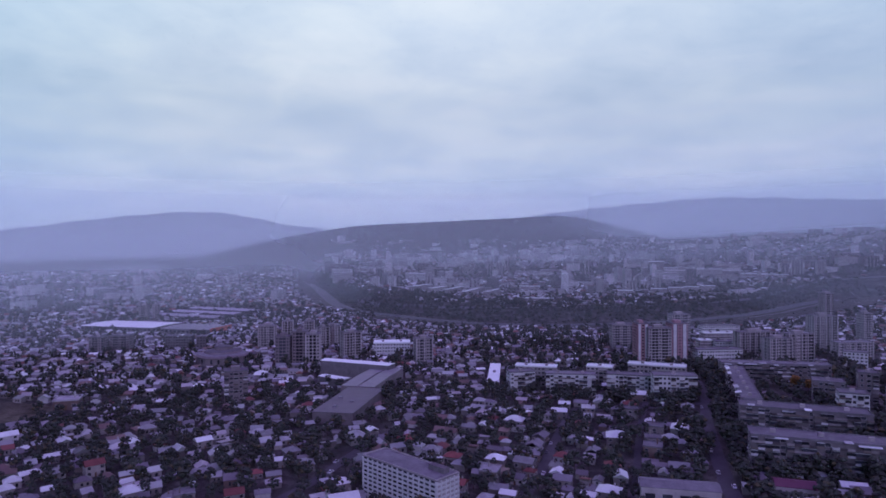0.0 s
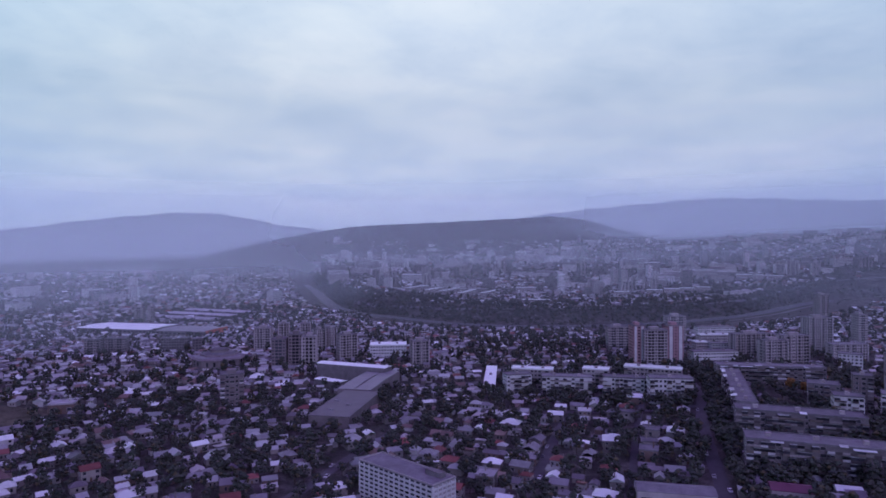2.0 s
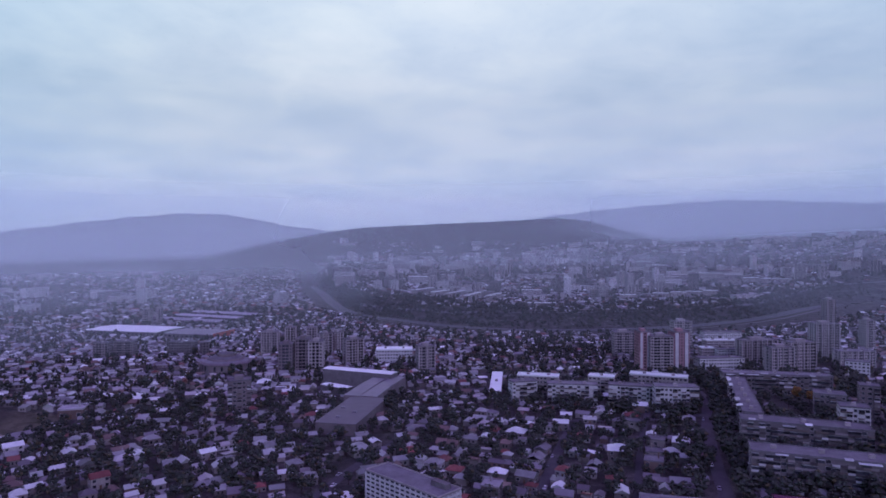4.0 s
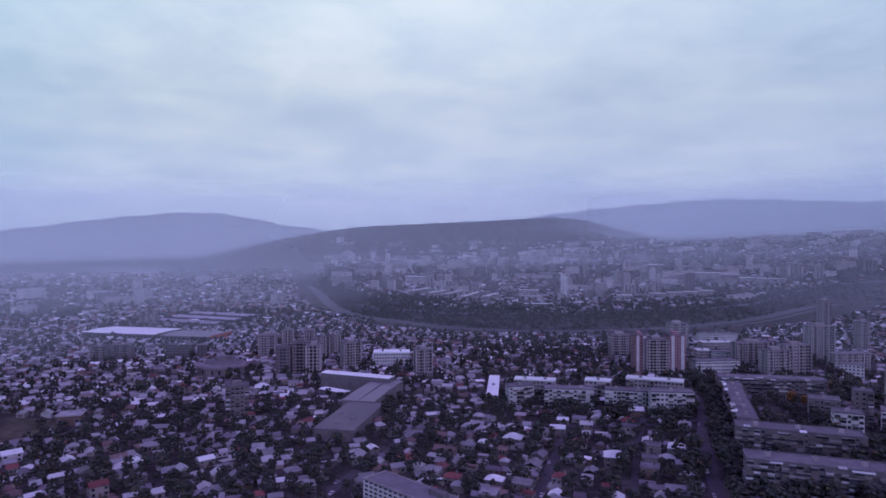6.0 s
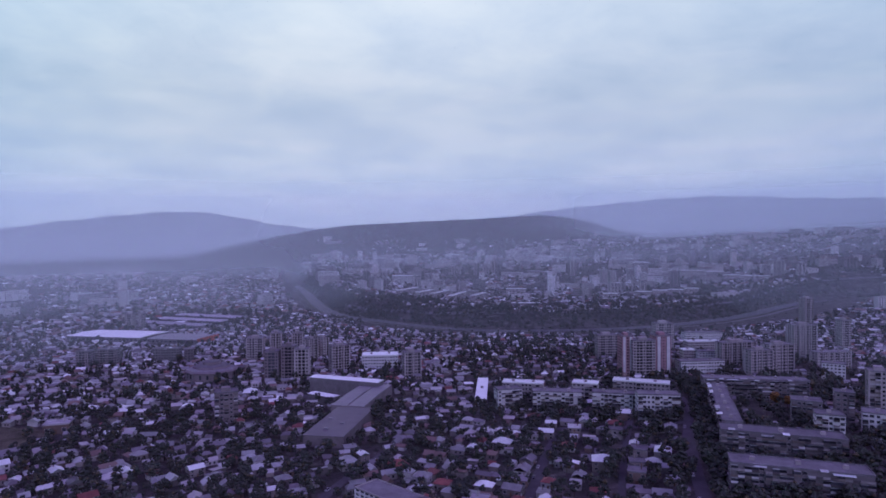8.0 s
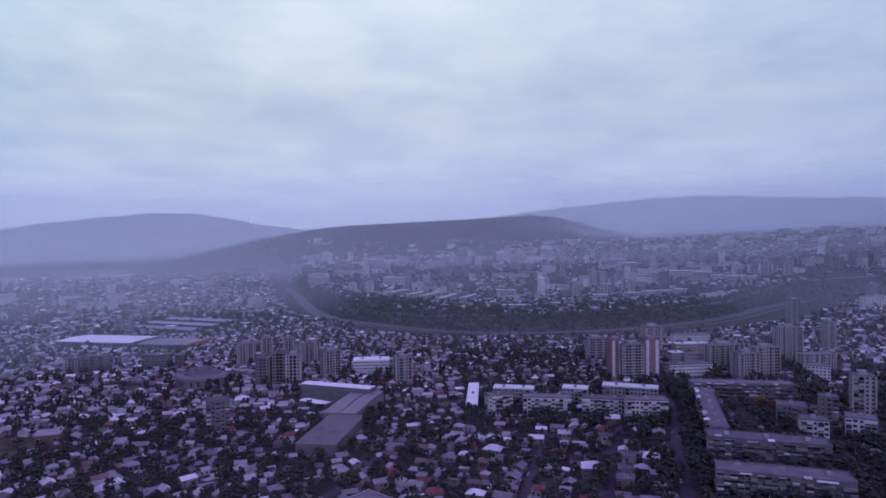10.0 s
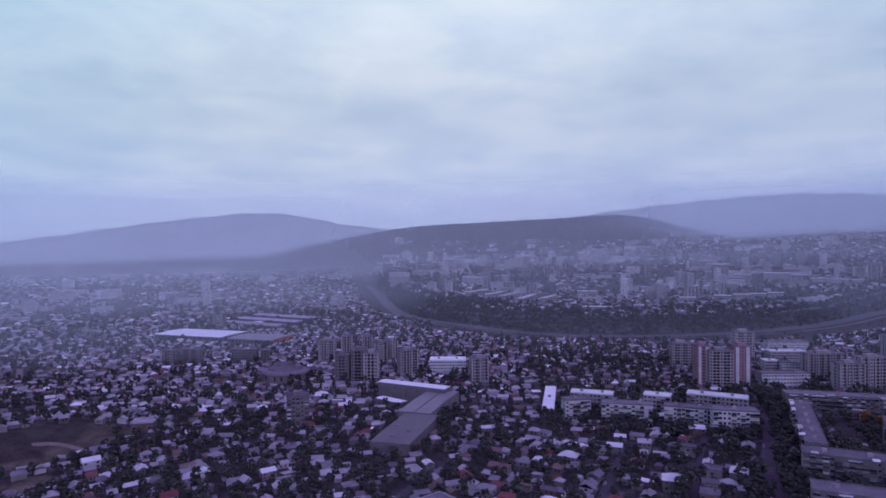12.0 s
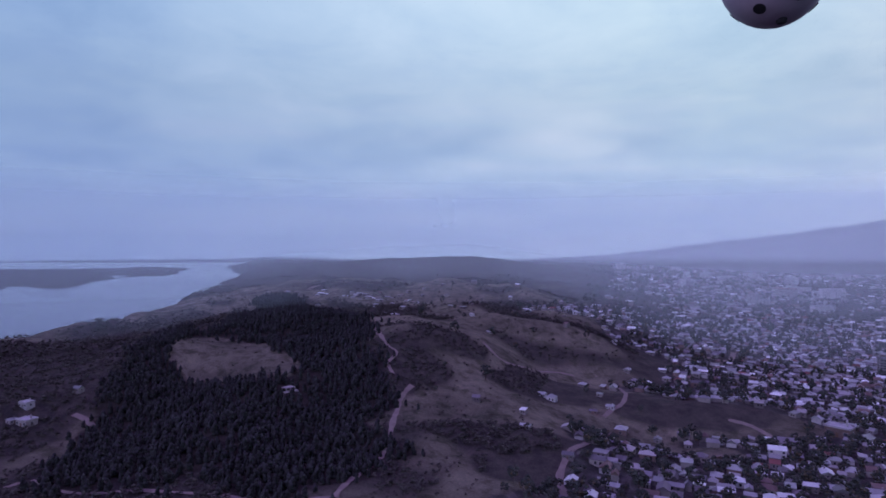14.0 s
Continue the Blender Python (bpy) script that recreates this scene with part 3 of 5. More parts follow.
WINDOWS = {1.5: window_mesh(1.8, 1.7), 2.1: window_mesh(2.4, 1.8)}
BALCONIES = [balcony_mesh(3.0, False), balcony_mesh(3.0, True)]
STYLES = {
    "panel": (panel_bright, bitumen_worn, 0.45, "pale concrete panel apartment block with flat patched roof"),
    "grey": (panel_grey, bitumen_worn, 0.8, "long weathered grey apartment block with glazed balconies"),
    "bright": (panel_bright, shed_white, 0.0, "white plastered block with a bright flat roof"),
    "pink": (panel_pink, bitumen, 0.0, "pink-striped apartment tower with flat roof"),
    "tower": (panel, bitumen, 0.2, "tall pale concrete apartment tower with roof plant room"),
    "strip": (panel, roof_white, 0.3, "pale apartment block under bright patched metal roofing"),
    "ribbed": (panel, bitumen_worn, 0.25, "pale ribbed concrete slab of flats with loggias"),
    "slab": (panel_dark, bitumen, 0.35, "brown-grey concrete slab of flats with balconies"),
}


def apartment_block(left, right, tall, deep, style, floors):
    """A block whose front runs from left to right; its local y points away from the front."""
    wall_mat, roof_mat, balconies, label = STYLES[style]
    a, b = Vector(left), Vector(right)
    long_ = max((b - a).length, 7.0)
    turn = math.atan2(b.y - a.y, b.x - a.x)
    mid = (a + b) / 2 + Vector((-math.sin(turn), math.cos(turn))) * deep / 2
    far = mid.length
    z = height(mid.x, mid.y)
    rng = random.Random(int(a.x * 7 + a.y * 3))
    base = tagged(new("apartment_block"), label, "apartment building", group="apartment blocks")
    base.matrix_basis = pose(mid.x, mid.y, z, 0, 0, math.degrees(turn))
    cover_ground(mid, turn, long_ / 2, deep / 2)
    if style in ("grey", "panel") and far < 520:
        FRONTS.append((a, b))
    hx, hy = long_ / 2, deep / 2
    n_floor = tall / floors
    rings = [(hx, hy, -4)]
    for k in range(1, floors):
        z0, z1 = k * n_floor - 0.22, k * n_floor
        rings += [(hx, hy, z0), (hx + 0.07, hy + 0.07, z0), (hx + 0.07, hy + 0.07, z1), (hx, hy, z1)]
    Shape().stack(rings + [(hx, hy, tall)]).part("wall", wall_mat, base)
    if style == "pink":
        for x in (-hx * 0.62, hx * 0.62):
            Shape().box(x - hx * 0.2, -hy - 0.5, 0, x + hx * 0.2, -hy, tall - 0.4).part("stripe", panel_bright, base, "white vertical stripe")
    s = Shape().stack([(hx + 0.3, hy + 0.3, tall), (hx + 0.3, hy + 0.3, tall + 0.9), (hx, hy, tall + 0.9), (hx, hy, tall + 0.35)])
    s.part("roof", roof_mat, base)
    if tall > 22:
        Shape().box(-hx * 0.45, -hy * 0.5, tall + 0.35, hx * 0.35, hy * 0.5, tall + 3.2, 0, 0.1).part("plant_room", wall_mat, base)
    else:
        for k in range(max(1, int(long_ / 16))):
            x = -hx + (k + 0.5) * long_ / max(1, int(long_ / 16))
            Shape().box(x - 1.2, -1, tall + 0.35, x + 1.2, 1, tall + 2.1, 0, 0.05).part("stair_hatch", panel, base)
    if style == "grey":
        for k in range(int(long_ / 9)):
            if rng.random() < 0.68:
                x = -hx + 4.5 + k * 9 + rng.uniform(-2, 2)
                w, d = rng.choice((1.6, 2.6, 4.4)), rng.uniform(0.2, 1.5)
                Shape().lean(x - w, -hy - 1.6, x + w, -hy + d, tall + rng.uniform(-1.2, 1.3), 0.5, 0.1).part("balcony_roof", rng.choice((roof_white, roof_white, roof_tin, panel_grey)), base)
    if style == "ribbed":
        ribs = max(2, int(long_ / 6))
        for k in range(ribs + 1):
            x = -hx + k * long_ / ribs
            Shape().box(x - 0.5, -hy - 1.1, -3, x + 0.5, -hy + 0.02, tall + 0.5).part("rib", panel_ribbed, base)
        for y in (-hy * 0.55, hy * 0.55):
            for s_ in (-1, 1):
                Shape().box(min(s_ * hx, s_ * (hx + 0.5)), y - 0.8, -3, max(s_ * hx, s_ * (hx + 0.5)), y + 0.8, tall + 0.4).part("rib", panel_ribbed, base)
    # windows and balconies, on the front and the two ends
    joined = Shape()
    bays = max(2, int(long_ / 2.9))
    for side, count, reach, off, yaw in (("front", bays, hx, hy, 0), ("end", max(2, int(deep / 4)), hy, hx, 90), ("end", max(2, int(deep / 4)), hy, hx, -90)):
        for k in range(count):
            u = -reach + (k + 0.5) * 2 * reach / count
            wide = 2.1 if (k % 3 == 1) else 1.5
            column = side == "front" and rng.random() < balconies
            for fl in range(floors):
                v = fl * n_floor + 0.9
                local = pose(0, 0, 0, 0, 0, yaw) @ pose(u, -off, v)
                if far < 640:
                    if column and fl > 0:
                        o = new("balcony", BALCONIES[rng.random() < 0.55])
                        o.parent, o.matrix_basis = base, pose(0, 0, 0, 0, 0, yaw) @ pose(u, -off, v - 0.85)
                        continue
                    o = new("window", WINDOWS[wide])
                    o.parent, o.matrix_basis = base, local
                elif far < 2400:
                    # flat dark panes stand in for shaded loggia recesses, in columns between plain windows
                    loggia = side == "front" and style in ("ribbed", "tower", "slab") and k % 3 != 0
                    w, z0, z1 = (2 * reach / count * 0.42, -0.5, n_floor - 1.5) if loggia else (wide / 2, 0, 1.4)
                    q = [local @ Vector(p) for p in ((-w, -0.1, z0), (w, -0.1, z0), (w, -0.1, z1), (-w, -0.1, z1), (-w, 0.1, z0), (w, 0.1, z0), (w, 0.1, z1), (-w, 0.1, z1))]
                    joined.add(q, [(0, 1, 2, 3), (0, 3, 7, 4), (1, 5, 6, 2), (3, 2, 6, 7), (4, 5, 1, 0)], 0)
    if joined.v:
        tagged(joined.part("glazing", glass, base), kind="stuff")
    return base


apartment_block((53, 498), (73, 502), 16, 12, "panel", 5)
apartment_block((79, 487), (116, 481), 16, 12, "panel", 5)
apartment_block((121, 468), (152, 459), 16, 12, "panel", 5)
apartment_block((148, 444), (177, 440), 17, 13, "panel", 5)
apartment_block((60, 528), (93, 520), 16, 12, "strip", 5)
apartment_block((116, 513), (135, 506), 16, 12, "strip", 5)
apartment_block((148, 507), (188, 490), 16, 12, "strip", 5)
apartment_block((35.5, 512), (44.7, 511), 6.5, 80, "bright", 2)
apartment_block((197, 641), (208, 641), 40, 18, "pink", 13)
apartment_block((233, 644), (249, 644), 40, 18, "pink", 13)
apartment_block((206, 634), (229, 634), 36, 14, "tower", 12)
apartment_block((202, 754), (226, 755), 28, 14, "tower", 9)
apartment_block((288, 795), (311, 796), 38, 16, "tower", 12)
apartment_block((258, 640), (305, 644), 14, 14, "panel", 4)
apartment_block((298, 733), (313, 733), 13, 14, "strip", 4)
apartment_block((312, 722), (338, 721), 13, 14, "panel", 4)
apartment_block((335, 809), (379, 811), 13, 16, "strip", 4)
apartment_block((372, 907), (426, 908), 13, 16, "panel", 4)
apartment_block((325, 693), (367, 699), 27, 13, "ribbed", 9)
apartment_block((322, 623), (346, 627), 27, 13, "ribbed", 9)
apartment_block((356, 651), (384, 655), 30, 13, "ribbed", 9)
apartment_block((434, 740), (462, 741), 42, 17, "ribbed", 14)
apartment_block((642, 1064), (657, 1064), 50, 18, "tower", 16)
apartment_block((559, 840), (571, 840), 38, 16, "tower", 12)
apartment_block((427, 683), (467, 687), 18, 13, "ribbed", 6)
apartment_block((224, 509), (303, 493), 16, 13, "grey", 5)
apartment_block((241, 412), (257, 404), 16, 14, "grey", 5)
apartment_block((233, 372), (247, 366), 16, 13, "panel", 5)
apartment_block((264, 376), (278, 367), 16, 14, "panel", 5)
apartment_block((315, 442), (328, 436), 31, 14, "ribbed", 10)
apartment_block((389, 615), (406, 604), 16, 13, "panel", 5)
apartment_block((268, 408), (278, 403), 22, 12, "slab", 7)
apartment_block((162, 345), (220, 323), 15.5, 14, "grey", 5)
apartment_block((144, 296), (200, 275), 15.5, 14, "grey", 5)
apartment_block((-162, 467), (-146, 472), 23, 14, "slab", 7)
apartment_block((-168, 632), (-154, 633), 29, 15, "slab", 9)
apartment_block((-153, 640), (-139, 641), 33, 15, "slab", 10)
apartment_block((-138, 634), (-124, 635), 31, 15, "ribbed", 9)
apartment_block((-224, 766), (-205, 767), 27, 15, "ribbed", 9)
apartment_block((-198, 779), (-186, 781), 31, 15, "ribbed", 10)
apartment_block((-171, 776), (-159, 778), 31, 15, "ribbed", 10)
apartment_block((-147, 759), (-138, 766), 25, 13, "ribbed", 8)
apartment_block((-133, 772), (-127, 779), 25, 13, "ribbed", 8)
apartment_block((-107, 681), (-90, 690), 27, 14, "ribbed", 9)
apartment_block((-27, 640), (-11, 645), 25, 14, "ribbed", 8)
apartment_block((-77, 698), (-37, 700), 14, 20, "bright", 4)
apartment_block((-536, 1113), (-522, 1115), 28, 16, "tower", 9)
apartment_block((-508, 1105), (-498, 1110), 30, 16, "tower", 10)
apartment_block((319, 1687), (335, 1687), 52, 18, "bright", 16)
apartment_block((396, 1670), (419, 1669), 36, 18, "tower", 11)
apartment_block((-409, 729), (-392, 730), 20, 13, "slab", 7)
apartment_block((-391, 741), (-369, 743), 20, 13, "slab", 7)
apartment_block((-338, 768), (-307, 770), 16, 12, "grey", 5)
apartment_block((-296, 758), (-286, 761), 16, 12, "grey", 5)
apartment_block((-197, 2354), (-168, 2353), 40, 16, "tower", 12)
apartment_block((-88, 2534), (-54, 2531), 40, 16, "tower", 12)
apartment_block((153, 2199), (176, 2198), 45, 16, "tower", 14)
apartment_block((181, 2157), (203, 2156), 45, 16, "tower", 14)
apartment_block((219, 2254), (239, 2253), 45, 16, "tower", 14)
apartment_block((480, 2142), (500, 2140), 45, 16, "tower", 14)
apartment_block((-426, 2742), (-395, 2739), 40, 16, "tower", 12)
apartment_block((-428, 2287), (-393, 2282), 36, 16, "slab", 10)
apartment_block((540, 1913), (559, 1912), 40, 16, "tower", 12)
apartment_block((-886, 2183), (-849, 2182), 34, 14, "slab", 9)
apartment_block((-130, 1746), (-114, 1756), 30, 14, "slab", 9)
apartment_block((-47, 1846), (-23, 1855), 34, 14, "tower", 9)
apartment_block((449, 1558), (476, 1566), 34, 14, "tower", 9)
apartment_block((544, 1620), (560, 1619), 34, 14, "tower", 9)
apartment_block((1219, 1821), (1252, 1815), 34, 14, "slab", 9)
apartment_block((-381, 2114), (-344, 2090), 33, 14, "tower", 11)
apartment_block((-214, 2018), (-194, 2015), 29, 14, "slab", 10)
apartment_block((-158, 1981), (-136, 1977), 30, 14, "tower", 10)
apartment_block((-103, 1986), (-82, 1982), 30, 14, "tower", 10)
apartment_block((-55, 2033), (-31, 2028), 42, 14, "tower", 14)
apartment_block((-29, 2028), (4, 2022), 34, 14, "slab", 11)
apartment_block((68, 2218), (108, 2209), 32, 14, "tower", 11)
apartment_block((-93, 2271), (-48, 2260), 28, 14, "slab", 9)
apartment_block((121, 1782), (156, 1776), 33, 14, "slab", 11)
apartment_block((9, 1788), (38, 1783), 27, 14, "ribbed", 9)
apartment_block((46, 1768), (77, 1762), 27, 14, "slab", 9)
apartment_block((84, 1802), (103, 1799), 24, 14, "ribbed", 8)
apartment_block((520, 1710), (533, 1706), 38, 14, "tower", 13)
apartment_block((549, 1702), (560, 1700), 35, 14, "tower", 12)
apartment_block((672, 1752), (698, 1744), 42, 14, "slab", 14)
apartment_block((416, 1503), (451, 1497), 13, 14, "strip", 4)
apartment_block((502, 1525), (538, 1518), 13, 14, "strip", 4)
apartment_block((550, 1541), (583, 1534), 13, 14, "strip", 4)
apartment_block((589, 1545), (624, 1537), 13, 14, "strip", 4)
apartment_block((636, 1558), (668, 1551), 13, 14, "strip", 4)
apartment_block((213, 1765), (267, 1754), 13, 14, "strip", 4)
apartment_block((167, 1291), (224, 1282), 9, 14, "strip", 3)
apartment_block((857, 1822), (895, 1805), 13, 14, "strip", 4)
apartment_block((894, 1794), (963, 1766), 10, 14, "strip", 3)
apartment_block((974, 1824), (993, 1815), 33, 14, "tower", 11)
apartment_block((1008, 1829), (1035, 1817), 41, 14, "ribbed", 14)
apartment_block((1060, 1793), (1082, 1788), 35, 14, "tower", 12)
apartment_block((1230, 1960), (1280, 1950), 30, 14, "tower", 9)
apartment_block((-532, 2256), (-518, 2266), 35, 14, "slab", 12)
apartment_block((-75, 1577), (-31, 1678), 15, 12, "strip", 5)
apartment_block((-25, 1535), (16, 1630), 15, 12, "strip", 5)
apartment_block((10, 1506), (53, 1613), 15, 12, "strip", 5)
apartment_block((52, 1440), (91, 1560), 15, 12, "strip", 5)
apartment_block((105, 1470), (140, 1560), 15, 12, "strip", 5)

def place_empty(name, label, category, left, right, deep, group=""):
    """An Empty at the base of a building whose front runs from left to right; returns it with half length and half depth."""
    a, b = Vector(left), Vector(right)
    turn = math.atan2(b.y - a.y, b.x - a.x)
    mid = (a + b) / 2 + Vector((-math.sin(turn), math.cos(turn))) * deep / 2
    base = tagged(new(name), label, category, group)
    base.matrix_basis = pose(mid.x, mid.y, height(mid.x, mid.y), 0, 0, math.degrees(turn))
    hx, hy = (b - a).length / 2, deep / 2
    cover_ground(mid, turn, hx, hy)
    return base, hx, hy


def office_building():
    """The long office block with white sun-shade bands, nearest to the camera."""
    base, hx, hy = place_empty("office_building", "long grey office building with white sun-shade bands and flat roof", "office building", (-36.5, 289), (-3, 257), 13)
    tall, bands = 18.0, 9
    Shape().box(-hx, -hy, -4, hx, hy, tall).part("wall", panel, base)
    s = Shape().box(-hx - 0.4, -hy - 0.4, tall, hx + 0.4, hy + 0.4, tall + 0.4, 0)
    for x0, y0, x1, y1 in ((-hx - 0.4, -hy - 0.4, hx + 0.4, -hy - 0.1), (-hx - 0.4, hy + 0.1, hx + 0.4, hy + 0.4), (-hx - 0.4, -hy - 0.1, -hx - 0.1, hy + 0.1), (hx + 0.1, -hy - 0.1, hx + 0.4, hy + 0.1)):
        s.box(x0, y0, tall + 0.4, x1, y1, tall + 1.0, 1)
    s.part("roof", [bitumen, panel], base)
    Shape().box(hx - 12, 1, tall + 0.4, hx - 3, hy - 2, tall + 2.6, 0, 0.1).part("plant_room", panel_grey, base)
    for k in range(bands):
        z = 0.8 + k * (tall - 0.6) / bands
        s = Shape().box(-hx - 0.5, -hy - 0.55, z, hx + 0.5, -hy - 0.01, z + 0.75)
        s.box(hx + 0.01, -hy - 0.01, z, hx + 0.5, hy + 0.5, z + 0.75)
        s.part("sun_shade", panel_bright, base)
        s = Shape().box(-hx + 0.3, -hy - 0.12, z + 0.8, hx - 0.3, -hy - 0.005, z + 1.85)
        s.part("window", glass, base)
    n = int(2 * hx / 3.2)
    for k in range(n + 1):
        x = -hx + k * 2 * hx / n
        Shape().box(x - 0.28, -hy - 0.62, -2, x + 0.28, -hy - 0.02, tall).part("pier", panel_bright, base)
    for k in range(6):
        y = -hy + k * 2 * hy / 5
        Shape().box(hx + 0.02, y - 0.28, -2, hx + 0.62, y + 0.28, tall).part("pier", panel_bright, base)
    return base


def shed(label, left, right, deep, tall, roof_mat, wall_mat, rise=1.2, bays=1, end_mat=None, category="warehouse", blind=False):
    """A low hall with one or more shallow pitched roofs across its length."""
    base, hx, hy = place_empty("warehouse", label, category, left, right, deep, "halls")
    Shape().box(-hx, -hy, -4, hx, hy, tall).part("wall", wall_mat, base)
    w = 2 * hy / bays
    for k in range(bays):
        y0 = -hy + k * w
        Shape().gable(-hx, y0 + 0.35, hx, y0 + w - 0.35, tall, rise, 0.35, 0.25).part("roof", roof_mat, base)
    for k in range(0 if blind else int(2 * hx / 7)):
        x = -hx + 3.5 + k * 7
        Shape().box(x - 2, -hy - 0.12, tall * 0.45, x + 2, -hy + 0.05, tall * 0.75).part("window", glass, base)
    if end_mat:
        Shape().box(hx, -hy, 0, hx + 0.5, hy, tall + rise).part("end_wall", end_mat, base)
    return base


def hall_with_roof_lights():
    """The broad flat hall with a paler raised half."""
    base, hx, hy = place_empty("factory_hall", "broad blue-grey flat-roofed factory hall with a paler raised part", "factory", (-85, 409), (-58, 404), 71)
    tall = 8.0
    Shape().box(-hx, -hy, -4, hx, hy, tall).part("wall", panel_dark, base)
    Shape().box(-hx - 0.4, -hy - 0.4, tall, hx + 0.4, hy + 0.4, tall + 0.3).part("roof", steel_blue, base, "dark blue-grey sheet roof")
    for x, y in ((-3, -22), (4, -8), (-8, 2)):
        Shape().box(x - 1.5, y - 1, tall + 0.3, x + 1.5, y + 1, tall + 1.5, 0, 0.15).part("vent", steel_pale, base)
    two, hx2, hy2 = place_empty("factory_hall", "raised pale steel-roofed hall split by a dark gutter", "factory", (-78, 482), (-52, 476), 76)
    Shape().box(-hx2, -hy2, -4, hx2, hy2, 10).part("wall", panel_dark, two)
    for s in (-1, 1):
        Shape().gable(min(0.6 * s, s * hx2), -hy2, max(0.6 * s, s * hx2), hy2, 10, 0.7, 0.0, 0.3).part("roof", steel_pale, two)
    return base


def market_hall():
    """The eight-sided hall with a stepped roof and a drum."""
    x, y = -228, 655
    base = tagged(new("market_hall"), "eight-sided grey market hall with a round roof drum", "market hall")
    base.matrix_basis = pose(x, y, height(x, y))
    FOOTPRINTS.append((x, y, 27))

    def ring(r0, r1, z0, z1, sides=8, turn=0.39):
        v = [(r * math.cos(turn + 6.2832 * k / sides), r * math.sin(turn + 6.2832 * k / sides), z) for r, z in ((r0, z0), (r1, z1)) for k in range(sides)]
        return Shape().add(v, [(k, (k + 1) % sides, sides + (k + 1) % sides, sides + k) for k in range(sides)] + [tuple(range(sides))[::-1], tuple(range(sides, 2 * sides))])
    ring(26, 26, -4, 9).part("wall", panel_dark, base)
    ring(27.5, 25, 9.0, 10.6).part("cornice", panel_dark, base)
    ring(25, 19, 10.6, 11.6).part("roof", bitumen_worn, base)
    ring(19, 18.4, 11.5, 13.4).part("roof_step", panel_dark, base)
    ring(18.4, 9, 13.4, 14.8).part("upper_roof", bitumen_worn, base)
    ring(9, 9, 14.3, 17.6, 20).part("drum", panel_dark, base)
    ring(9.6, 5, 17.6, 18.6, 20).part("drum_roof", bitumen, base)
    for k in range(16):
        a = 6.2832 * (k + 0.5) / 16
        o = Shape().box(-2.2, -0.15, 3.0, 2.2, 0.15, 7.4).part("window", glass, base)
        o.matrix_basis = pose(math.cos(a) * 24.3, math.sin(a) * 24.3, 0, 0, 0, math.degrees(a) - 90)
    return base


office_building()
hall_with_roof_lights()
market_hall()
shed("long dark hall with a bright white roof strip", (-110, 566), (-47, 540), 13, 15, shed_white, panel_grey, 0.8, blind=True)
shed("low dark hall with white roof edge", (-107, 540), (-84, 524), 10, 6, shed_white, panel_grey, 0.6, blind=True)
shed("very large white-roofed warehouse", (-566, 988), (-440, 958), 70, 8, shed_white, panel_grey, 1.5)
shed("large pale grey warehouse with rust-red end wall", (-420, 938), (-340, 920), 58, 8, steel_pale, panel_grey, 1.5, 1, rust_sheet)
for k in range(3):
    shed("row of grey factory sheds", (-540 + 12 * k, 1165 + 58 * k), (-400 + 14 * k, 1105 + 58 * k), 26, 7, bitumen_pale, panel_grey, 2.0, 2, category="factory")
shed("long school building with grey metal roof", (84, 268), (115, 261), 12, 9.5, bitumen, panel, 1.2, category="school")
shed("small hall with a dark purple-red metal roof", (138, 262), (153, 257), 11, 7, surface("roof_purple", (0.105, 0.028, 0.06), 0.6, 0.2, 4.0, 0.6), panel, 1.5, category="hall")
apartment_block((211, 471), (175, 371), 15, 11, "grey", 5)



def pavilion(x, y):
    """A made-up open pavilion in place of a pale gap in the wood: terrace, posts and a flat roof."""
    base = tagged(new("pavilion"), "made-up pale pavilion standing in for a light gap among conifers", "pavilion")
    base.matrix_basis = pose(x, y, height(x, y), 0, 0, 25)
    Shape().stack([(7, 9, -3), (7, 9, 0.5), (6.6, 8.6, 0.6)]).part("terrace", panel, base)
    Shape().stack([(4.4, 6.4, 4.0), (4.4, 6.4, 4.5)]).part("roof", panel, base)
    for px_ in (-3.8, 3.8):
        for py_ in (-5.6, 0, 5.6):
            Shape().box(px_ - 0.3, py_ - 0.3, 0.6, px_ + 0.3, py_ + 0.3, 4.0).part("post", panel, base)
    base.matrix_basis = base.matrix_basis @ Matrix.Diagonal((0.6, 0.6, 0.6, 1))
    FOOTPRINTS.append((x, y, 8))
    return base


pavilion(-413, 93)

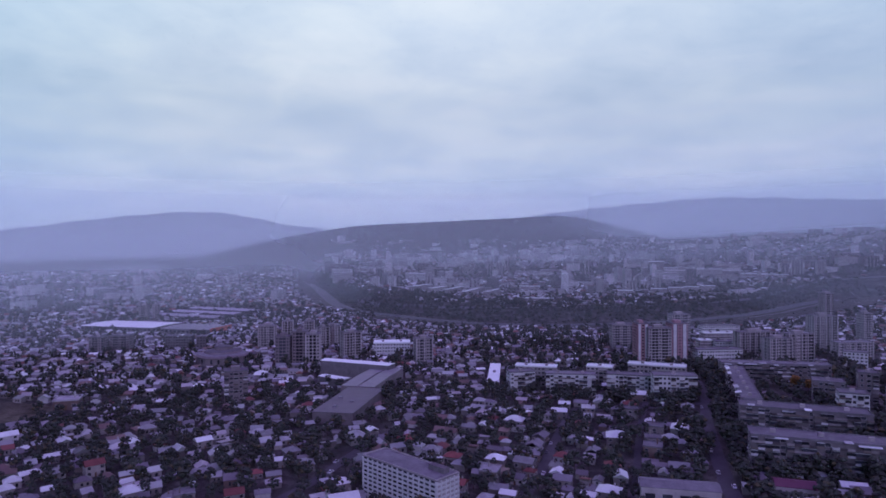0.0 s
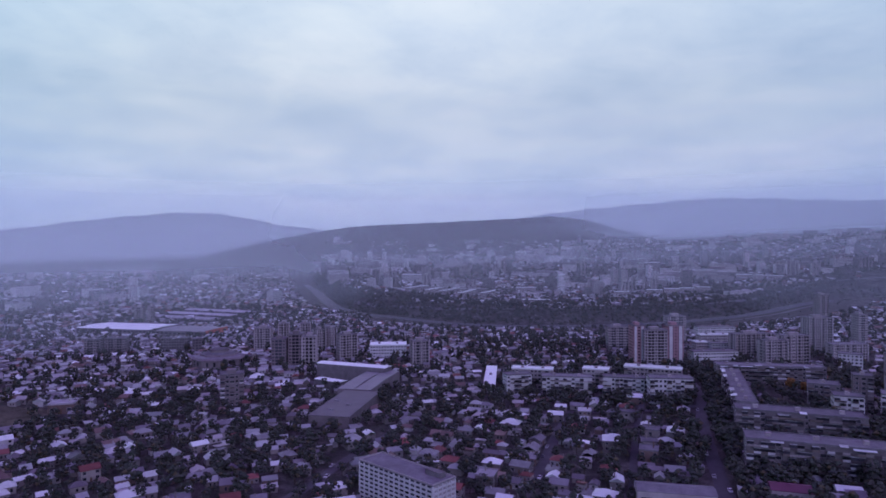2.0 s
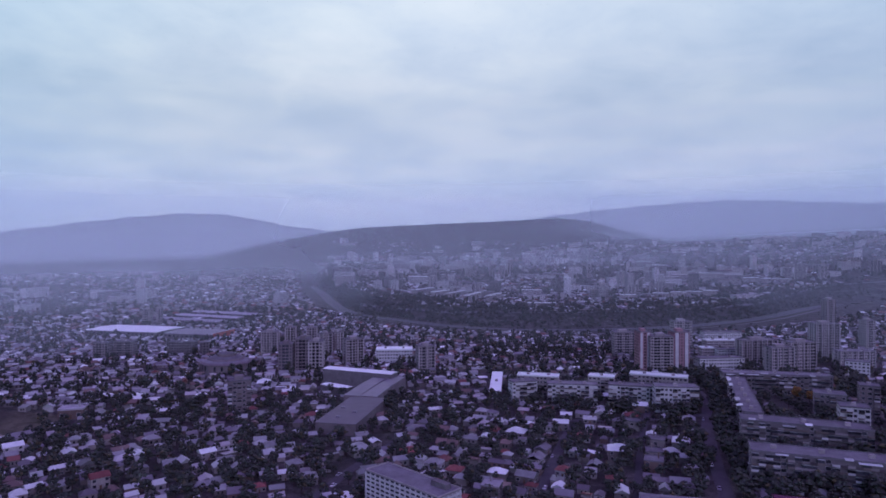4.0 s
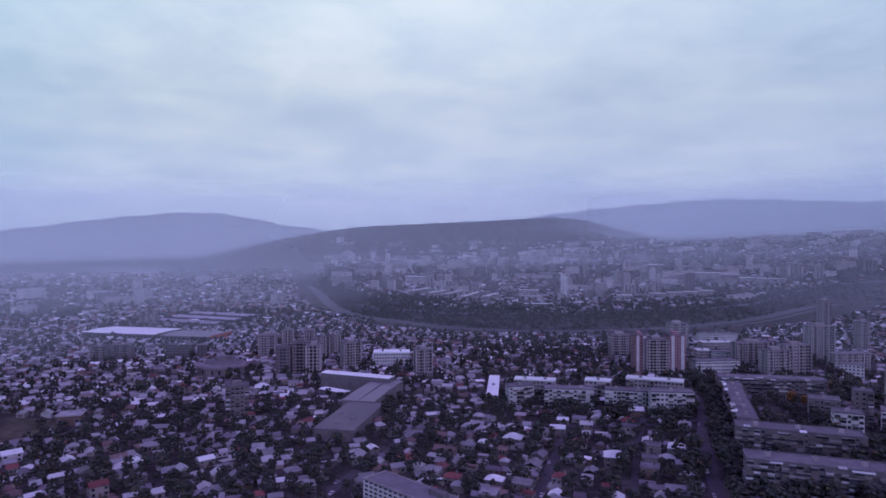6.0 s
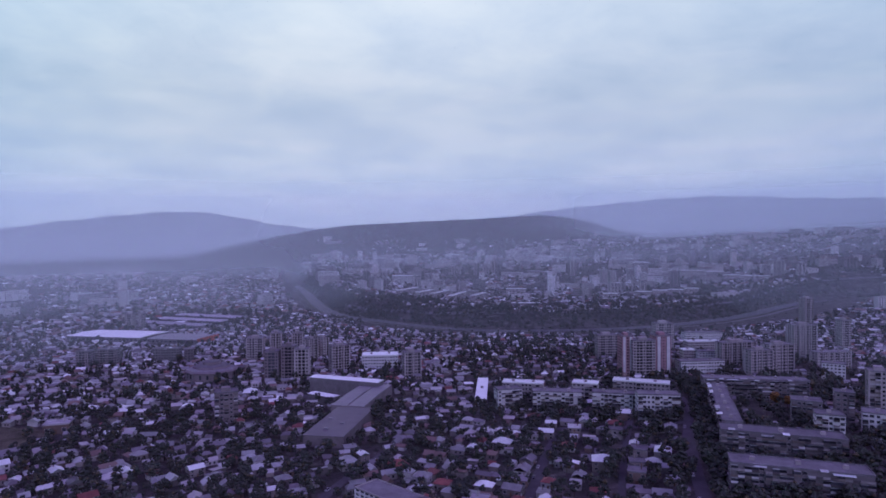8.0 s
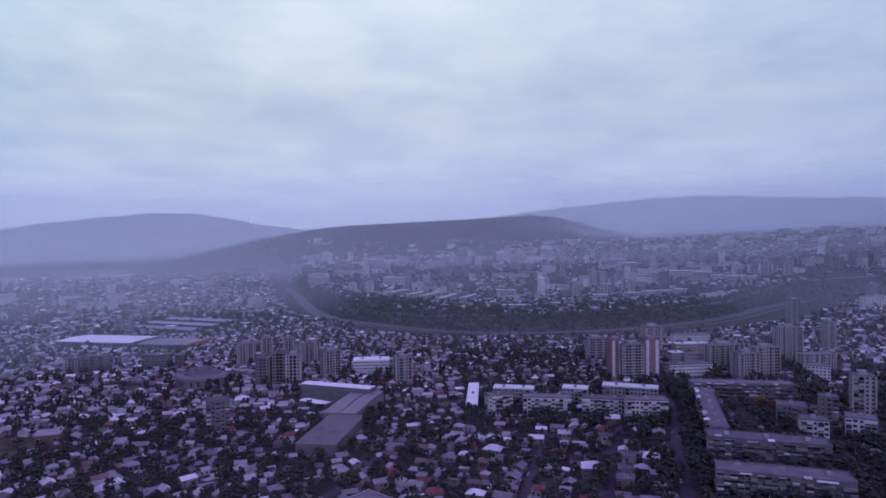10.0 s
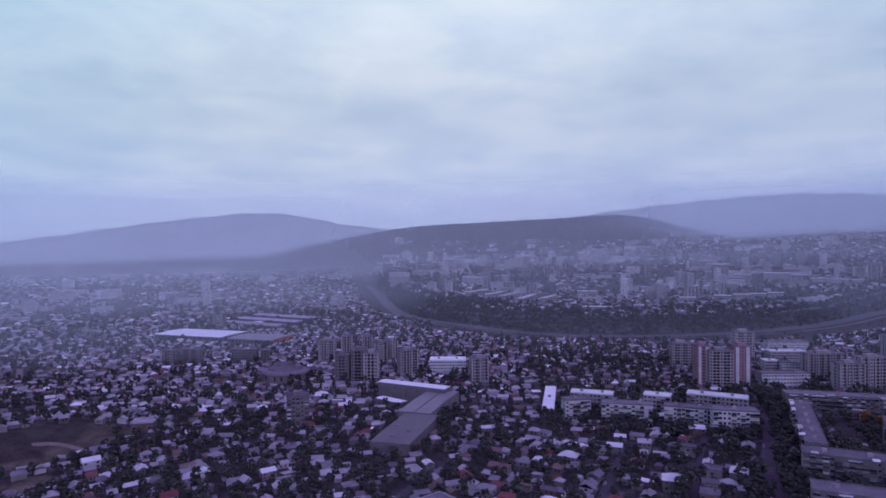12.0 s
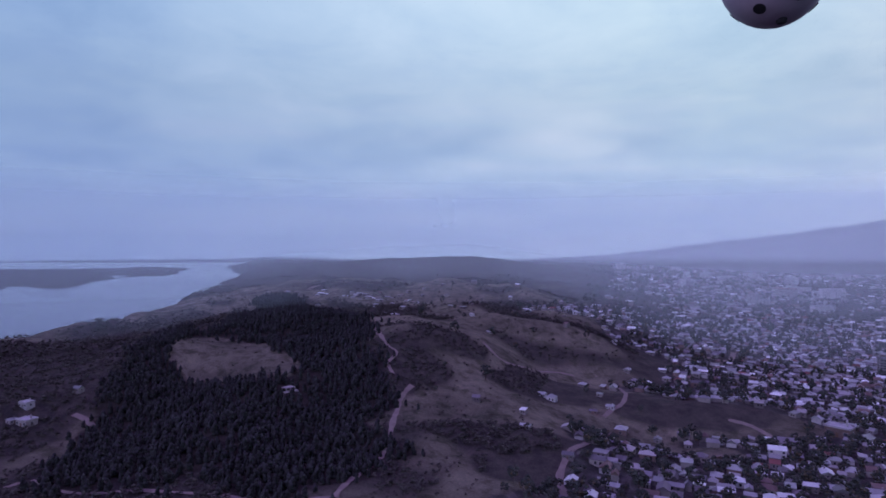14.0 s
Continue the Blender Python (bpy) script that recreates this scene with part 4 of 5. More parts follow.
# ---- houses ----
def house(kind, wide, deep, tall, roof_mat, label):
    """A small house: walls, roof, chimney, door and windows, its front towards local -y."""
    base = tagged(new("house"), label, "house", "town houses")
    hx, hy = wide / 2, deep / 2
    s = Shape().box(-hx, -hy, -2.5, hx, hy, tall)
    r = Shape()
    if kind == "gable":
        s.add([(-hx, -hy, tall), (-hx, hy, tall), (-hx, 0, tall + deep * 0.24), (hx, -hy, tall), (hx, hy, tall), (hx, 0, tall + deep * 0.24)], [(0, 2, 1), (3, 4, 5), (0, 3, 5, 2), (1, 2, 5, 4)])
        r.gable(-hx, -hy, hx, hy, tall, deep * 0.25)
    elif kind == "hip":
        r.gable(-hx, -hy, hx, hy, tall, deep * 0.26, hip=hy + 0.3)
    elif kind == "lean":
        r.lean(-hx, -hy, hx, hy, tall, 0.9)
    elif kind == "flat":
        r.box(-hx - 0.25, -hy - 0.25, tall, hx + 0.25, hy + 0.25, tall + 0.25)
        for x0, y0, x1, y1 in ((-hx - 0.25, -hy - 0.25, hx + 0.25, -hy + 0.05), (-hx - 0.25, hy - 0.05, hx + 0.25, hy + 0.25), (-hx - 0.25, -hy, -hx + 0.05, hy), (hx - 0.05, -hy, hx + 0.25, hy)):
            r.box(x0, y0, tall + 0.25, x1, y1, tall + 0.75)
    else:
        s.box(hx * 0.1, -hy - deep * 0.6, -2.5, hx, -hy, tall * 0.8)
        r.gable(-hx, -hy, hx, hy, tall, deep * 0.24)
        r.lean(hx * 0.1, -hy - deep * 0.6, hx, -hy - 0.5, tall * 0.8, 0.7)
    s.part("wall", plaster, base)
    r.part("roof", roof_mat, base)
    Shape().box(hx * 0.4, hy * 0.2, tall, hx * 0.4 + 0.7, hy * 0.2 + 0.7, tall + deep * 0.25 + 1.0).part("chimney", plaster, base)
    Shape().box(-0.55, -hy - 0.1, 0, 0.55, -hy + 0.05, 2.1).part("door", door_wood, base)
    for fl in range(max(1, int(tall / 2.9))):
        for u in (-0.66, 0.66):
            o = new("window", WINDOWS[1.5])
            o.parent, o.matrix_basis = base, pose(u * hx, -hy, 0.95 + fl * 2.9)
        for yaw in (90, -90):
            o = new("window", WINDOWS[1.5])
            o.parent, o.matrix_basis = base, pose(0, 0, 0, 0, 0, yaw) @ pose(0, -hx, 0.95 + fl * 2.9)
    return base


VARIANTS = [
    house("gable", 10, 8, 3.4, roof_tin, "plastered house with pale tin gable roof"),
    house("hip", 10, 9, 4.0, roof_tin, "plastered house with pale hipped tin roof"),
    house("gable", 12, 9, 6.0, roof_white, "two-storey house with bright metal gable roof"),
    house("lean", 9, 7, 3.2, roof_tin, "low house with a single-slope tin roof"),
    house("hip", 9, 8, 3.6, roof_red, "house with rust-red hipped roof"),
    house("gable", 9, 8, 5.8, roof_red, "tall house with rust-red metal roof"),
    house("flat", 9, 9, 6.2, bitumen, "flat-roofed two-storey brick house"),
    house("ell", 11, 8, 3.4, roof_dark, "house with dark sheet roof and side wing"),
    house("gable", 9, 7, 3.2, roof_dark, "small house with grey weathered gable roof"),
    house("hip", 13, 11, 6.2, roof_white, "large house with bright hipped metal roof"),
    house("flat", 10, 8, 4.0, bitumen_pale, "flat-roofed pale house behind a parapet"),
    house("flat", 11, 10, 10.0, bitumen_pale, "three-storey white house with flat roof"),
]
ODDS = [18, 14, 5, 16, 5, 4, 9, 14, 18, 2, 6, 0]


def lane_gap(x, y):
    """How far points lie from the edge of the nearest road."""
    gap = np.full(len(x), 1e9)
    for line, half in LANES:
        near = np.nonzero((x > line[:, 0].min() - 25) & (x < line[:, 0].max() + 25) & (y > line[:, 1].min() - 25) & (y < line[:, 1].max() + 25))[0]
        for part_ in np.array_split(near, max(1, len(near) // 4000)):
            if len(part_):
                d = np.hypot(x[part_, None] - line[None, :, 0], y[part_, None] - line[None, :, 1]).min(1) - half
                gap[part_] = np.minimum(gap[part_], d)
    return gap


def block_gap(x, y, spots):
    """How far points lie from the nearest of the round spots (x, y, radius)."""
    spots = np.array(spots)
    gap = np.full(len(x), 1e9)
    for part_ in np.array_split(np.arange(len(x)), max(1, len(x) // 3000)):
        gap[part_] = (np.hypot(x[part_, None] - spots[None, :, 0], y[part_, None] - spots[None, :, 1]) - spots[None, :, 2]).min(1)
    return gap


def scatter(seed, x0, x1, y0, y1, step_, loose):
    """A loosened grid of points."""
    g = np.random.RandomState(seed)
    x, y = np.meshgrid(np.arange(x0, x1, step_), np.arange(y0, y1, step_))
    x, y = x.ravel() + g.uniform(-loose, loose, x.size), y.ravel() + g.uniform(-loose, loose, y.size)
    return x, y, np.hypot(x, y), bearing(x, y), g.random_sample(x.size)


used = set()
HOUSES = []


def set_copy(originals, k, m, size):
    """Puts the k-th original at m, or a copy of it once that is taken."""
    made = copy_thing(originals[k], m) if (id(originals), k) in used else originals[k]
    used.add((id(originals), k))
    made.matrix_basis = m @ Matrix.Diagonal((size, size, size, 1))
    return made


def town_house(x, y, k, heading, size):
    set_copy(VARIANTS, k, pose(x, y, height(x, y), 0, 0, heading), size)
    HOUSES.append((x, y, math.hypot(x, y)))
    FOOTPRINTS.append((x, y, 4.5 * size))


town_house(-262, 390, 8, 43, 1.47)
town_house(-215, 358, 2, 133, 0.74)
town_house(-216, 345, 0, 45, 0.79)
town_house(-203, 340, 0, 40, 0.77)
town_house(-196, 342, 0, 131, 0.98)
town_house(-206, 331, 2, 43, 0.62)
town_house(-227, 333, 3, 36, 0.71)
town_house(-191, 310, 3, 43, 0.94)
town_house(-175, 316, 5, 41, 0.97)
town_house(-180, 289, 2, 36, 0.62)
town_house(-141, 283, 9, 43, 0.80)
town_house(-138, 303, 0, 37, 0.66)
town_house(-186, 356, 0, 36, 1.00)
town_house(-176, 359, 2, 128, 0.62)
town_house(-133, 311, 3, 126, 0.62)
town_house(-122, 313, 0, 19, 0.79)
town_house(-115, 317, 1, 25, 0.85)
town_house(-107, 315, 8, 19, 0.73)
town_house(-137, 360, 2, 40, 0.74)
town_house(-165, 419, 3, 12, 0.70)
town_house(-187, 399, 8, 35, 0.95)
town_house(-266, 448, 10, 16, 1.60)
town_house(-251, 452, 0, 100, 0.99)
town_house(-229, 458, 1, 97, 0.98)
town_house(-242, 496, 2, 7, 0.72)
town_house(-258, 500, 0, 100, 0.78)
town_house(-218, 502, 3, 15, 0.95)
town_house(-205, 460, 2, 16, 0.62)
town_house(-202, 559, 0, 107, 0.93)
town_house(-120, 412, 1, 10, 0.98)
town_house(-140, 408, 8, 17, 1.02)
town_house(-133, 415, 3, 17, 0.94)
town_house(-104, 376, 1, 26, 0.90)
town_house(-91, 367, 3, 28, 0.82)
town_house(-105, 402, 8, 15, 0.82)
town_house(-96, 406, 1, 98, 0.66)
town_house(-83, 344, 1, 30, 0.83)
town_house(-93, 312, 4, 21, 0.72)
town_house(-93, 280, 5, 23, 0.90)
town_house(-84, 328, 2, 19, 0.62)
town_house(-160, 554, 9, 100, 1.00)
town_house(-86, 401, 0, 18, 0.73)
town_house(-73, 401, 8, 26, 0.62)
town_house(-53, 399, 3, 20, 0.87)
town_house(-82, 376, 8, 19, 0.84)
town_house(-71, 322, 1, 20, 0.95)
town_house(-48, 296, 9, 120, 0.62)
town_house(-56, 291, 4, 111, 0.62)
town_house(-51, 368, 1, 119, 1.13)
town_house(-43, 382, 2, 118, 0.62)
town_house(-44, 436, 1, 106, 0.77)
town_house(-28, 399, 0, 24, 0.71)
town_house(-9, 462, 2, 15, 0.62)
town_house(-14, 444, 3, -21, 0.96)
town_house(-6, 344, 1, -20, 0.93)
town_house(-21, 363, 4, 29, 1.09)
town_house(-4, 328, 2, -23, 0.62)
town_house(-12, 328, 0, 67, 0.62)
town_house(11, 365, 3, -22, 0.87)
town_house(5, 334, 4, -20, 0.94)
town_house(31, 408, 4, -27, 0.97)
town_house(40, 429, 3, 64, 1.01)
town_house(25, 393, 2, 72, 0.62)
town_house(45, 398, 9, -24, 0.88)
town_house(23, 360, 0, -20, 0.62)
town_house(34, 367, 4, -22, 0.62)
town_house(57, 370, 8, 62, 1.04)
town_house(51, 353, 8, 64, 1.07)
town_house(47, 338, 8, -21, 1.09)
town_house(42, 325, 0, -28, 1.01)
town_house(43, 314, 4, -27, 0.64)
town_house(35, 304, 8, -22, 0.93)
town_house(22, 299, 11, 72, 0.85)
town_house(77, 420, 2, -13, 0.82)
town_house(85, 444, 2, -12, 0.66)
town_house(66, 401, 3, -17, 0.72)
town_house(58, 385, 3, 64, 1.00)
town_house(76, 364, 10, -21, 0.80)
town_house(63, 334, 4, -26, 0.89)
town_house(57, 320, 3, 70, 0.85)
town_house(29, 282, 2, -23, 0.62)
town_house(51, 283, 3, -26, 0.62)
town_house(98, 355, 9, -13, 0.96)
town_house(125, 383, 2, 71, 0.62)
town_house(122, 365, 6, 68, 1.07)
town_house(115, 347, 6, 77, 0.95)
town_house(110, 332, 6, -20, 1.05)
town_house(135, 361, 9, 67, 0.84)
town_house(127, 324, 1, -16, 0.75)
town_house(151, 411, 8, 71, 0.86)
town_house(158, 409, 0, 69, 0.93)
town_house(152, 383, 8, 71, 0.73)
town_house(127, 429, 4, -15, 1.05)
town_house(121, 408, 6, 69, 1.00)
town_house(85, 318, 4, -13, 0.86)
town_house(84, 300, 2, 77, 0.71)
town_house(81, 342, 0, 66, 0.82)
town_house(74, 302, 8, 63, 0.63)
town_house(139, 450, 2, -14, 0.89)
town_house(110, 446, 0, 72, 0.97)
town_house(99, 432, 3, -13, 0.95)
town_house(86, 392, 4, -18, 0.95)
town_house(93, 372, 7, -20, 0.62)
town_house(64, 280, 2, -30, 0.62)
town_house(155, 438, 0, -21, 0.73)
town_house(134, 376, 8, -15, 0.79)
town_house(-250, 207, 2, 128, 0.62)
town_house(-232, 190, 8, 34, 0.62)
town_house(-251, 227, 3, 132, 0.62)
town_house(-244, 230, 0, 34, 0.67)
town_house(-231, 205, 2, 134, 0.62)
town_house(-331, 309, 1, 129, 0.88)
town_house(-275, 223, 8, 45, 0.71)
town_house(-283, 262, 1, 38, 0.69)
town_house(-320, 332, 0, 131, 0.65)
town_house(-275, 288, 8, 135, 0.63)
town_house(-317, 221, 0, 40, 0.62)
town_house(-228, 232, 8, 136, 0.62)
town_house(-240, 300, 1, 131, 0.75)
town_house(-216, 280, 2, 43, 0.69)
town_house(-255, 369, 2, 44, 0.86)
town_house(-244, 376, 8, 38, 0.79)
town_house(-233, 327, 3, 46, 0.71)
town_house(-215, 328, 8, 125, 0.70)
town_house(-213, 294, 0, 41, 0.62)
town_house(-201, 305, 2, 46, 0.62)
town_house(-444, 419, 8, 116, 1.06)
town_house(-434, 427, 2, 124, 0.79)
town_house(-430, 440, 0, 25, 0.85)
town_house(-467, 432, 0, 123, 0.77)
town_house(-260, 282, 3, 41, 0.62)
town_house(-247, 282, 0, 135, 0.62)
town_house(-396, 286, 0, 39, 0.62)
town_house(-395, 341, 3, 130, 0.62)
town_house(-361, 308, 8, 45, 0.62)
town_house(-367, 329, 0, 36, 0.62)
town_house(-408, 467, 8, 35, 0.84)
town_house(-347, 426, 8, 37, 0.64)
town_house(-453, -63, 10, 44, 0.72)
town_house(-433, -60, 10, 44, 0.93)
town_house(-437, -68, 3, 133, 0.62)
town_house(-468, -36, 0, 43, 0.62)
KNOWN = len(HOUSES)
rng = random.Random(11)
x, y, r, az, luck = scatter(21, -1330, 1120, 200, 1335, 9.9, 2.7)
keep = np.where(az < 36, np.where(r > 560, 0.82, 0.58), 0.62)
keep = np.where((x > 175) & (r < 900), 0.16, keep)
keep = np.where((y > 560) & (x > 30) & (x < 260), 0.45, keep)
keep = np.where(y > 820, 0.55, keep)
keep = np.where(bare(x, y) > 0.4, 0.012, keep)
fit_ = (r > 215) & (r < 1330) & (az > -44) & (az < 62) & (luck < keep)
x, y, r = x[fit_], y[fit_], r[fit_]
fit_ = (river_distance(x, y) > 110) & (block_gap(x, y, FOOTPRINTS) > 3.0) & (lane_gap(x, y) > 4.2)
FREE = sorted(zip(x[fit_].tolist(), y[fit_].tolist(), r[fit_].tolist()), key=lambda h: h[2])
# rows follow the streets: one heading for each quarter of the town
QUARTERS = [(-60, 300, 24), (40, 320, -24), (110, 330, -18), (-200, 330, 40), (-150, 480, 12), (-350, 650, 30), (100, 640, 5), (0, 900, 15), (-600, 900, 35), (350, 800, -12)]
NEAR_HOUSES = 300 - KNOWN
stuff_rows = {"gable": [], "hip": [], "flat": []}
HOUSES += FREE
for i, (x, y, r) in enumerate(FREE):
    heading = min(QUARTERS, key=lambda q: (q[0] - x) ** 2 + (q[1] - y) ** 2)[2]
    heading += rng.choice((0, 0, 90, 180)) + rng.uniform(-7, 7)
    if i < NEAR_HOUSES:
        k = rng.choices(range(len(VARIANTS)), ODDS)[0]
        m = pose(x, y, height(x, y), 0, 0, heading)
        set_copy(VARIANTS, k, m, rng.uniform(0.58, 1.08))
    else:
        k = rng.choices(("gable", "hip", "flat"), (5, 3, 3))[0]
        stuff_rows[k].append((x, y, 0, radians(heading), rng.uniform(0.45, 1.05), rng.uniform(0.45, 0.9), rng.uniform(0.7, 1.2)))


def simple_house(kind, windows=True):
    s = Shape().box(-4.6, -3.8, -1.5, 4.6, 3.8, 3.0, 0)
    if kind == "gable":
        s.gable(-4.6, -3.8, 4.6, 3.8, 3.0, 1.9, mat=1)
    elif kind == "hip":
        s.gable(-4.6, -3.8, 4.6, 3.8, 3.0, 1.9, hip=4.0, mat=1)
    else:
        s.lean(-4.6, -3.8, 4.6, 3.8, 3.0, 0.8, mat=1)
    if windows:
        s.box(-1.5, -3.9, 0.9, -0.2, -3.7, 2.3, 2).box(1.5, -3.9, 0.9, 2.8, -3.7, 2.3, 2)
    return s


g = np.random.RandomState(31)
for px_, py_ in zip((-820 + 110 * g.standard_normal(60)).tolist(), (300 + 45 * g.standard_normal(60)).tolist()):
    stuff_rows["flat"].append((px_, py_, 0, rng.uniform(0, 3), rng.uniform(0.5, 0.9), rng.uniform(0.5, 0.9), rng.uniform(0.6, 0.9)))
for kind, rows in stuff_rows.items():
    tagged(crowd("distant_houses", simple_house(kind), rows, [wall_mixed, roof_mixed, glass]), "crowded small houses with pale tin and rusty roofs", "houses", kind="stuff")

# the town across the river and up the slopes
rows_low, rows_slab, rows_tower = [], [], []
g = np.random.RandomState(25)
r, az = 1200 + 2100 * g.random_sample(11500) ** 1.15, g.uniform(-41, 50, 11500)
x, y = -r * np.sin(np.radians(az)), r * np.cos(np.radians(az))
fit_ = (open_river(x, y) | ((r > 2300) & (river_distance(x, y) > 40))) & ~((land(x, y) > 150) & (az > -14)) & ~((az > 10) & (az < 24) & (r > 2600))
fit_ &= (waves(x * 0.45 + 90, y * 0.45) > -0.35) | (g.random_sample(11500) < 0.15)
fit_ &= block_gap(x, y, FOOTPRINTS) > 1.0
groups = waves(x * 0.3, y * 0.3 + 50)
for px_, py_, pr, pg in zip(x[fit_].tolist(), y[fit_].tolist(), r[fit_].tolist(), groups[fit_].tolist()):
    draw = rng.random()
    west = math.degrees(math.atan2(-px_, py_))
    if draw < (0.17 if west < 12 else 0.02) and pg > -0.2 and pr > 1600:
        rows_slab.append((px_, py_, 0, rng.choice((-0.3, 0.25, 1.2)) + rng.uniform(-0.15, 0.15), rng.uniform(0.7, 1.5), rng.uniform(0.8, 1.3), rng.choice((0.7, 0.9, 1, 1.5))))
    elif draw > (0.985 if west < 12 else 0.992) and 1600 < pr < 2900:
        rows_tower.append((px_, py_, 0, rng.uniform(-0.4, 0.4), rng.uniform(0.8, 1.2), rng.uniform(0.8, 1.2), rng.uniform(0.7, 1.3)))
    else:
        rows_low.append((px_, py_, 0, rng.uniform(0, 3.14), rng.uniform(0.7, 1.9), rng.uniform(0.7, 1.3), rng.uniform(0.8, 1.7)))


def storeyed(hx, hy, tall, floors):
    """A distant block with its storeys set off by window bands and a pale roof."""
    s = Shape()
    step_ = tall / floors
    s.box(-hx, -hy, -4, hx, hy, tall, 0).box(-hx - 0.3, -hy - 0.3, tall, hx + 0.3, hy + 0.3, tall + 0.7, 1)
    for k in range(floors):
        z = k * step_ + 0.9
        n = int(hx / 2.2)
        for j in range(n):
            x = -hx + (j + 0.5) * 2 * hx / n
            s.add([(x - 1.0, -hy - 0.15, z), (x + 1.0, -hy - 0.15, z), (x + 1.0, -hy - 0.15, z + 1.4), (x - 1.0, -hy - 0.15, z + 1.4)], [(0, 1, 2, 3)], 2)
    s.box(-2, -2, tall + 0.7, 2, 2, tall + 3, 0)
    return s


tagged(crowd("distant_houses", simple_house("gable", False), rows_low[::2], [wall_mixed, roof_mixed, glass]), "hazy small houses on the far slopes", "houses", kind="stuff")
tagged(crowd("distant_houses", simple_house("flat", False), rows_low[1::2], [wall_mixed, roof_mixed, glass]), "hazy small houses on the far slopes", "houses", kind="stuff")
tagged(crowd("distant_blocks", storeyed(26, 6.5, 16, 5), rows_slab, [wall_pale, roof_mixed, glass]), "hazy rows of far apartment blocks", "apartment buildings", kind="stuff")
tagged(crowd("distant_towers", storeyed(9, 8, 36, 12), rows_tower, [wall_pale, roof_mixed, glass]), "hazy far apartment towers", "apartment buildings", kind="stuff")


# ---- trees ----
def tuft(s, c, r, rng_, mat=0, squash=0.8):
    """A small ragged leaf clump of eight faces."""
    v = []
    turn = rng_.uniform(0, 1.57)
    for p in ((1, 0, 0), (0, 1, 0), (-1, 0, 0), (0, -1, 0), (0, 0, 1), (0, 0, -1)):
        k = r * rng_.uniform(0.65, 1.5)
        x, y = p[0] * math.cos(turn) - p[1] * math.sin(turn), p[0] * math.sin(turn) + p[1] * math.cos(turn)
        v.append((c[0] + x * k, c[1] + y * k, c[2] + p[2] * k * squash))
    s.add(v, [(0, 1, 4), (1, 2, 4), (2, 3, 4), (3, 0, 4), (1, 0, 5), (2, 1, 5), (3, 2, 5), (0, 3, 5)], mat)


def broadleaf(seed, tall, clumps, mat):
    """Trunk with limbs, and a crown of many clumps."""
    rng_ = random.Random(seed)
    base = tagged(new("tree"), "dark broadleaf garden tree" if mat is leaf else "garden tree with yellow autumn leaves", "tree", "garden trees")
    t = Shape().tube((0, 0, -0.6), (0.1, 0.05, tall * 0.45), 0.22, 0.13, 7)
    crown = Shape()
    for k in range(clumps):
        a, up_ = rng_.uniform(0, 6.28), rng_.random()
        reach = tall * 0.36 * (0.35 + 0.65 * math.sin(3.14 * (0.12 + 0.8 * up_))) * rng_.uniform(0.45, 1.05)
        c = (reach * math.cos(a), reach * math.sin(a), tall * (0.36 + 0.58 * up_))
        tuft(crown, c, tall * rng_.uniform(0.05, 0.10), rng_)
        if k % 18 == 0:
            t.tube((0.05, 0.02, tall * 0.34), (c[0] * 0.8, c[1] * 0.8, c[2]), 0.08, 0.03, 4)
    t.part("trunk", bark, base)
    crown.part("crown", mat, base)
    return base


def joined_tree(seed, tall, clumps):
    rng_ = random.Random(seed)
    s = Shape().tube((0, 0, -0.6), (0, 0, tall * 0.5), 0.2, 0.1, 4, 1)
    for k in range(clumps):
        a, up_ = rng_.uniform(0, 6.28), (k + 0.5) / clumps
        reach = tall * 0.32 * math.sin(3.14 * (0.15 + 0.75 * up_)) * rng_.uniform(0.5, 1.1)
        tuft(s, (reach * math.cos(a), reach * math.sin(a), tall * (0.36 + 0.54 * up_)), tall * rng_.uniform(0.15, 0.23) * (6 / clumps) ** 0.4, rng_)
    return s


def conifer(seed, tall, tiers=5):
    """Ragged rounded tiers of branches round a straight stem."""
    rng_ = random.Random(seed)
    s = Shape().tube((0, 0, -0.6), (0, 0, tall * 0.5), 0.2, 0.08, 4, 1)
    for k in range(tiers):
        z0, z1 = tall * (0.10 + 0.72 * k / tiers), tall * (0.10 + 0.74 * (k + 1.5) / tiers)
        r0 = tall * 0.31 * math.cos(1.25 * k / tiers) * rng_.uniform(0.85, 1.1)
        n = 7
        ox, oy = rng_.uniform(-0.05, 0.05) * tall, rng_.uniform(-0.05, 0.05) * tall
        v = [(ox + r0 * rng_.uniform(0.55, 1.25) * math.cos(6.28 * j / n), oy + r0 * rng_.uniform(0.55, 1.25) * math.sin(6.28 * j / n), z0 + rng_.uniform(-0.07, 0.07) * tall) for j in range(n)]
        v += [(ox + 0.5 * (q[0] - ox), oy + 0.5 * (q[1] - oy), z0 + (z1 - z0) * rng_.uniform(0.5, 0.9)) for q in v]
        v += [(ox, oy, min(z1, tall)), (ox, oy, z0 + 0.06 * tall)]
        f = [(j, (j + 1) % n, n + (j + 1) % n, n + j) for j in range(n)] + [(n + j, n + (j + 1) % n, 2 * n) for j in range(n)] + [((j + 1) % n, j, 2 * n + 1) for j in range(n)]
        s.add(v, f, 0)
    return s


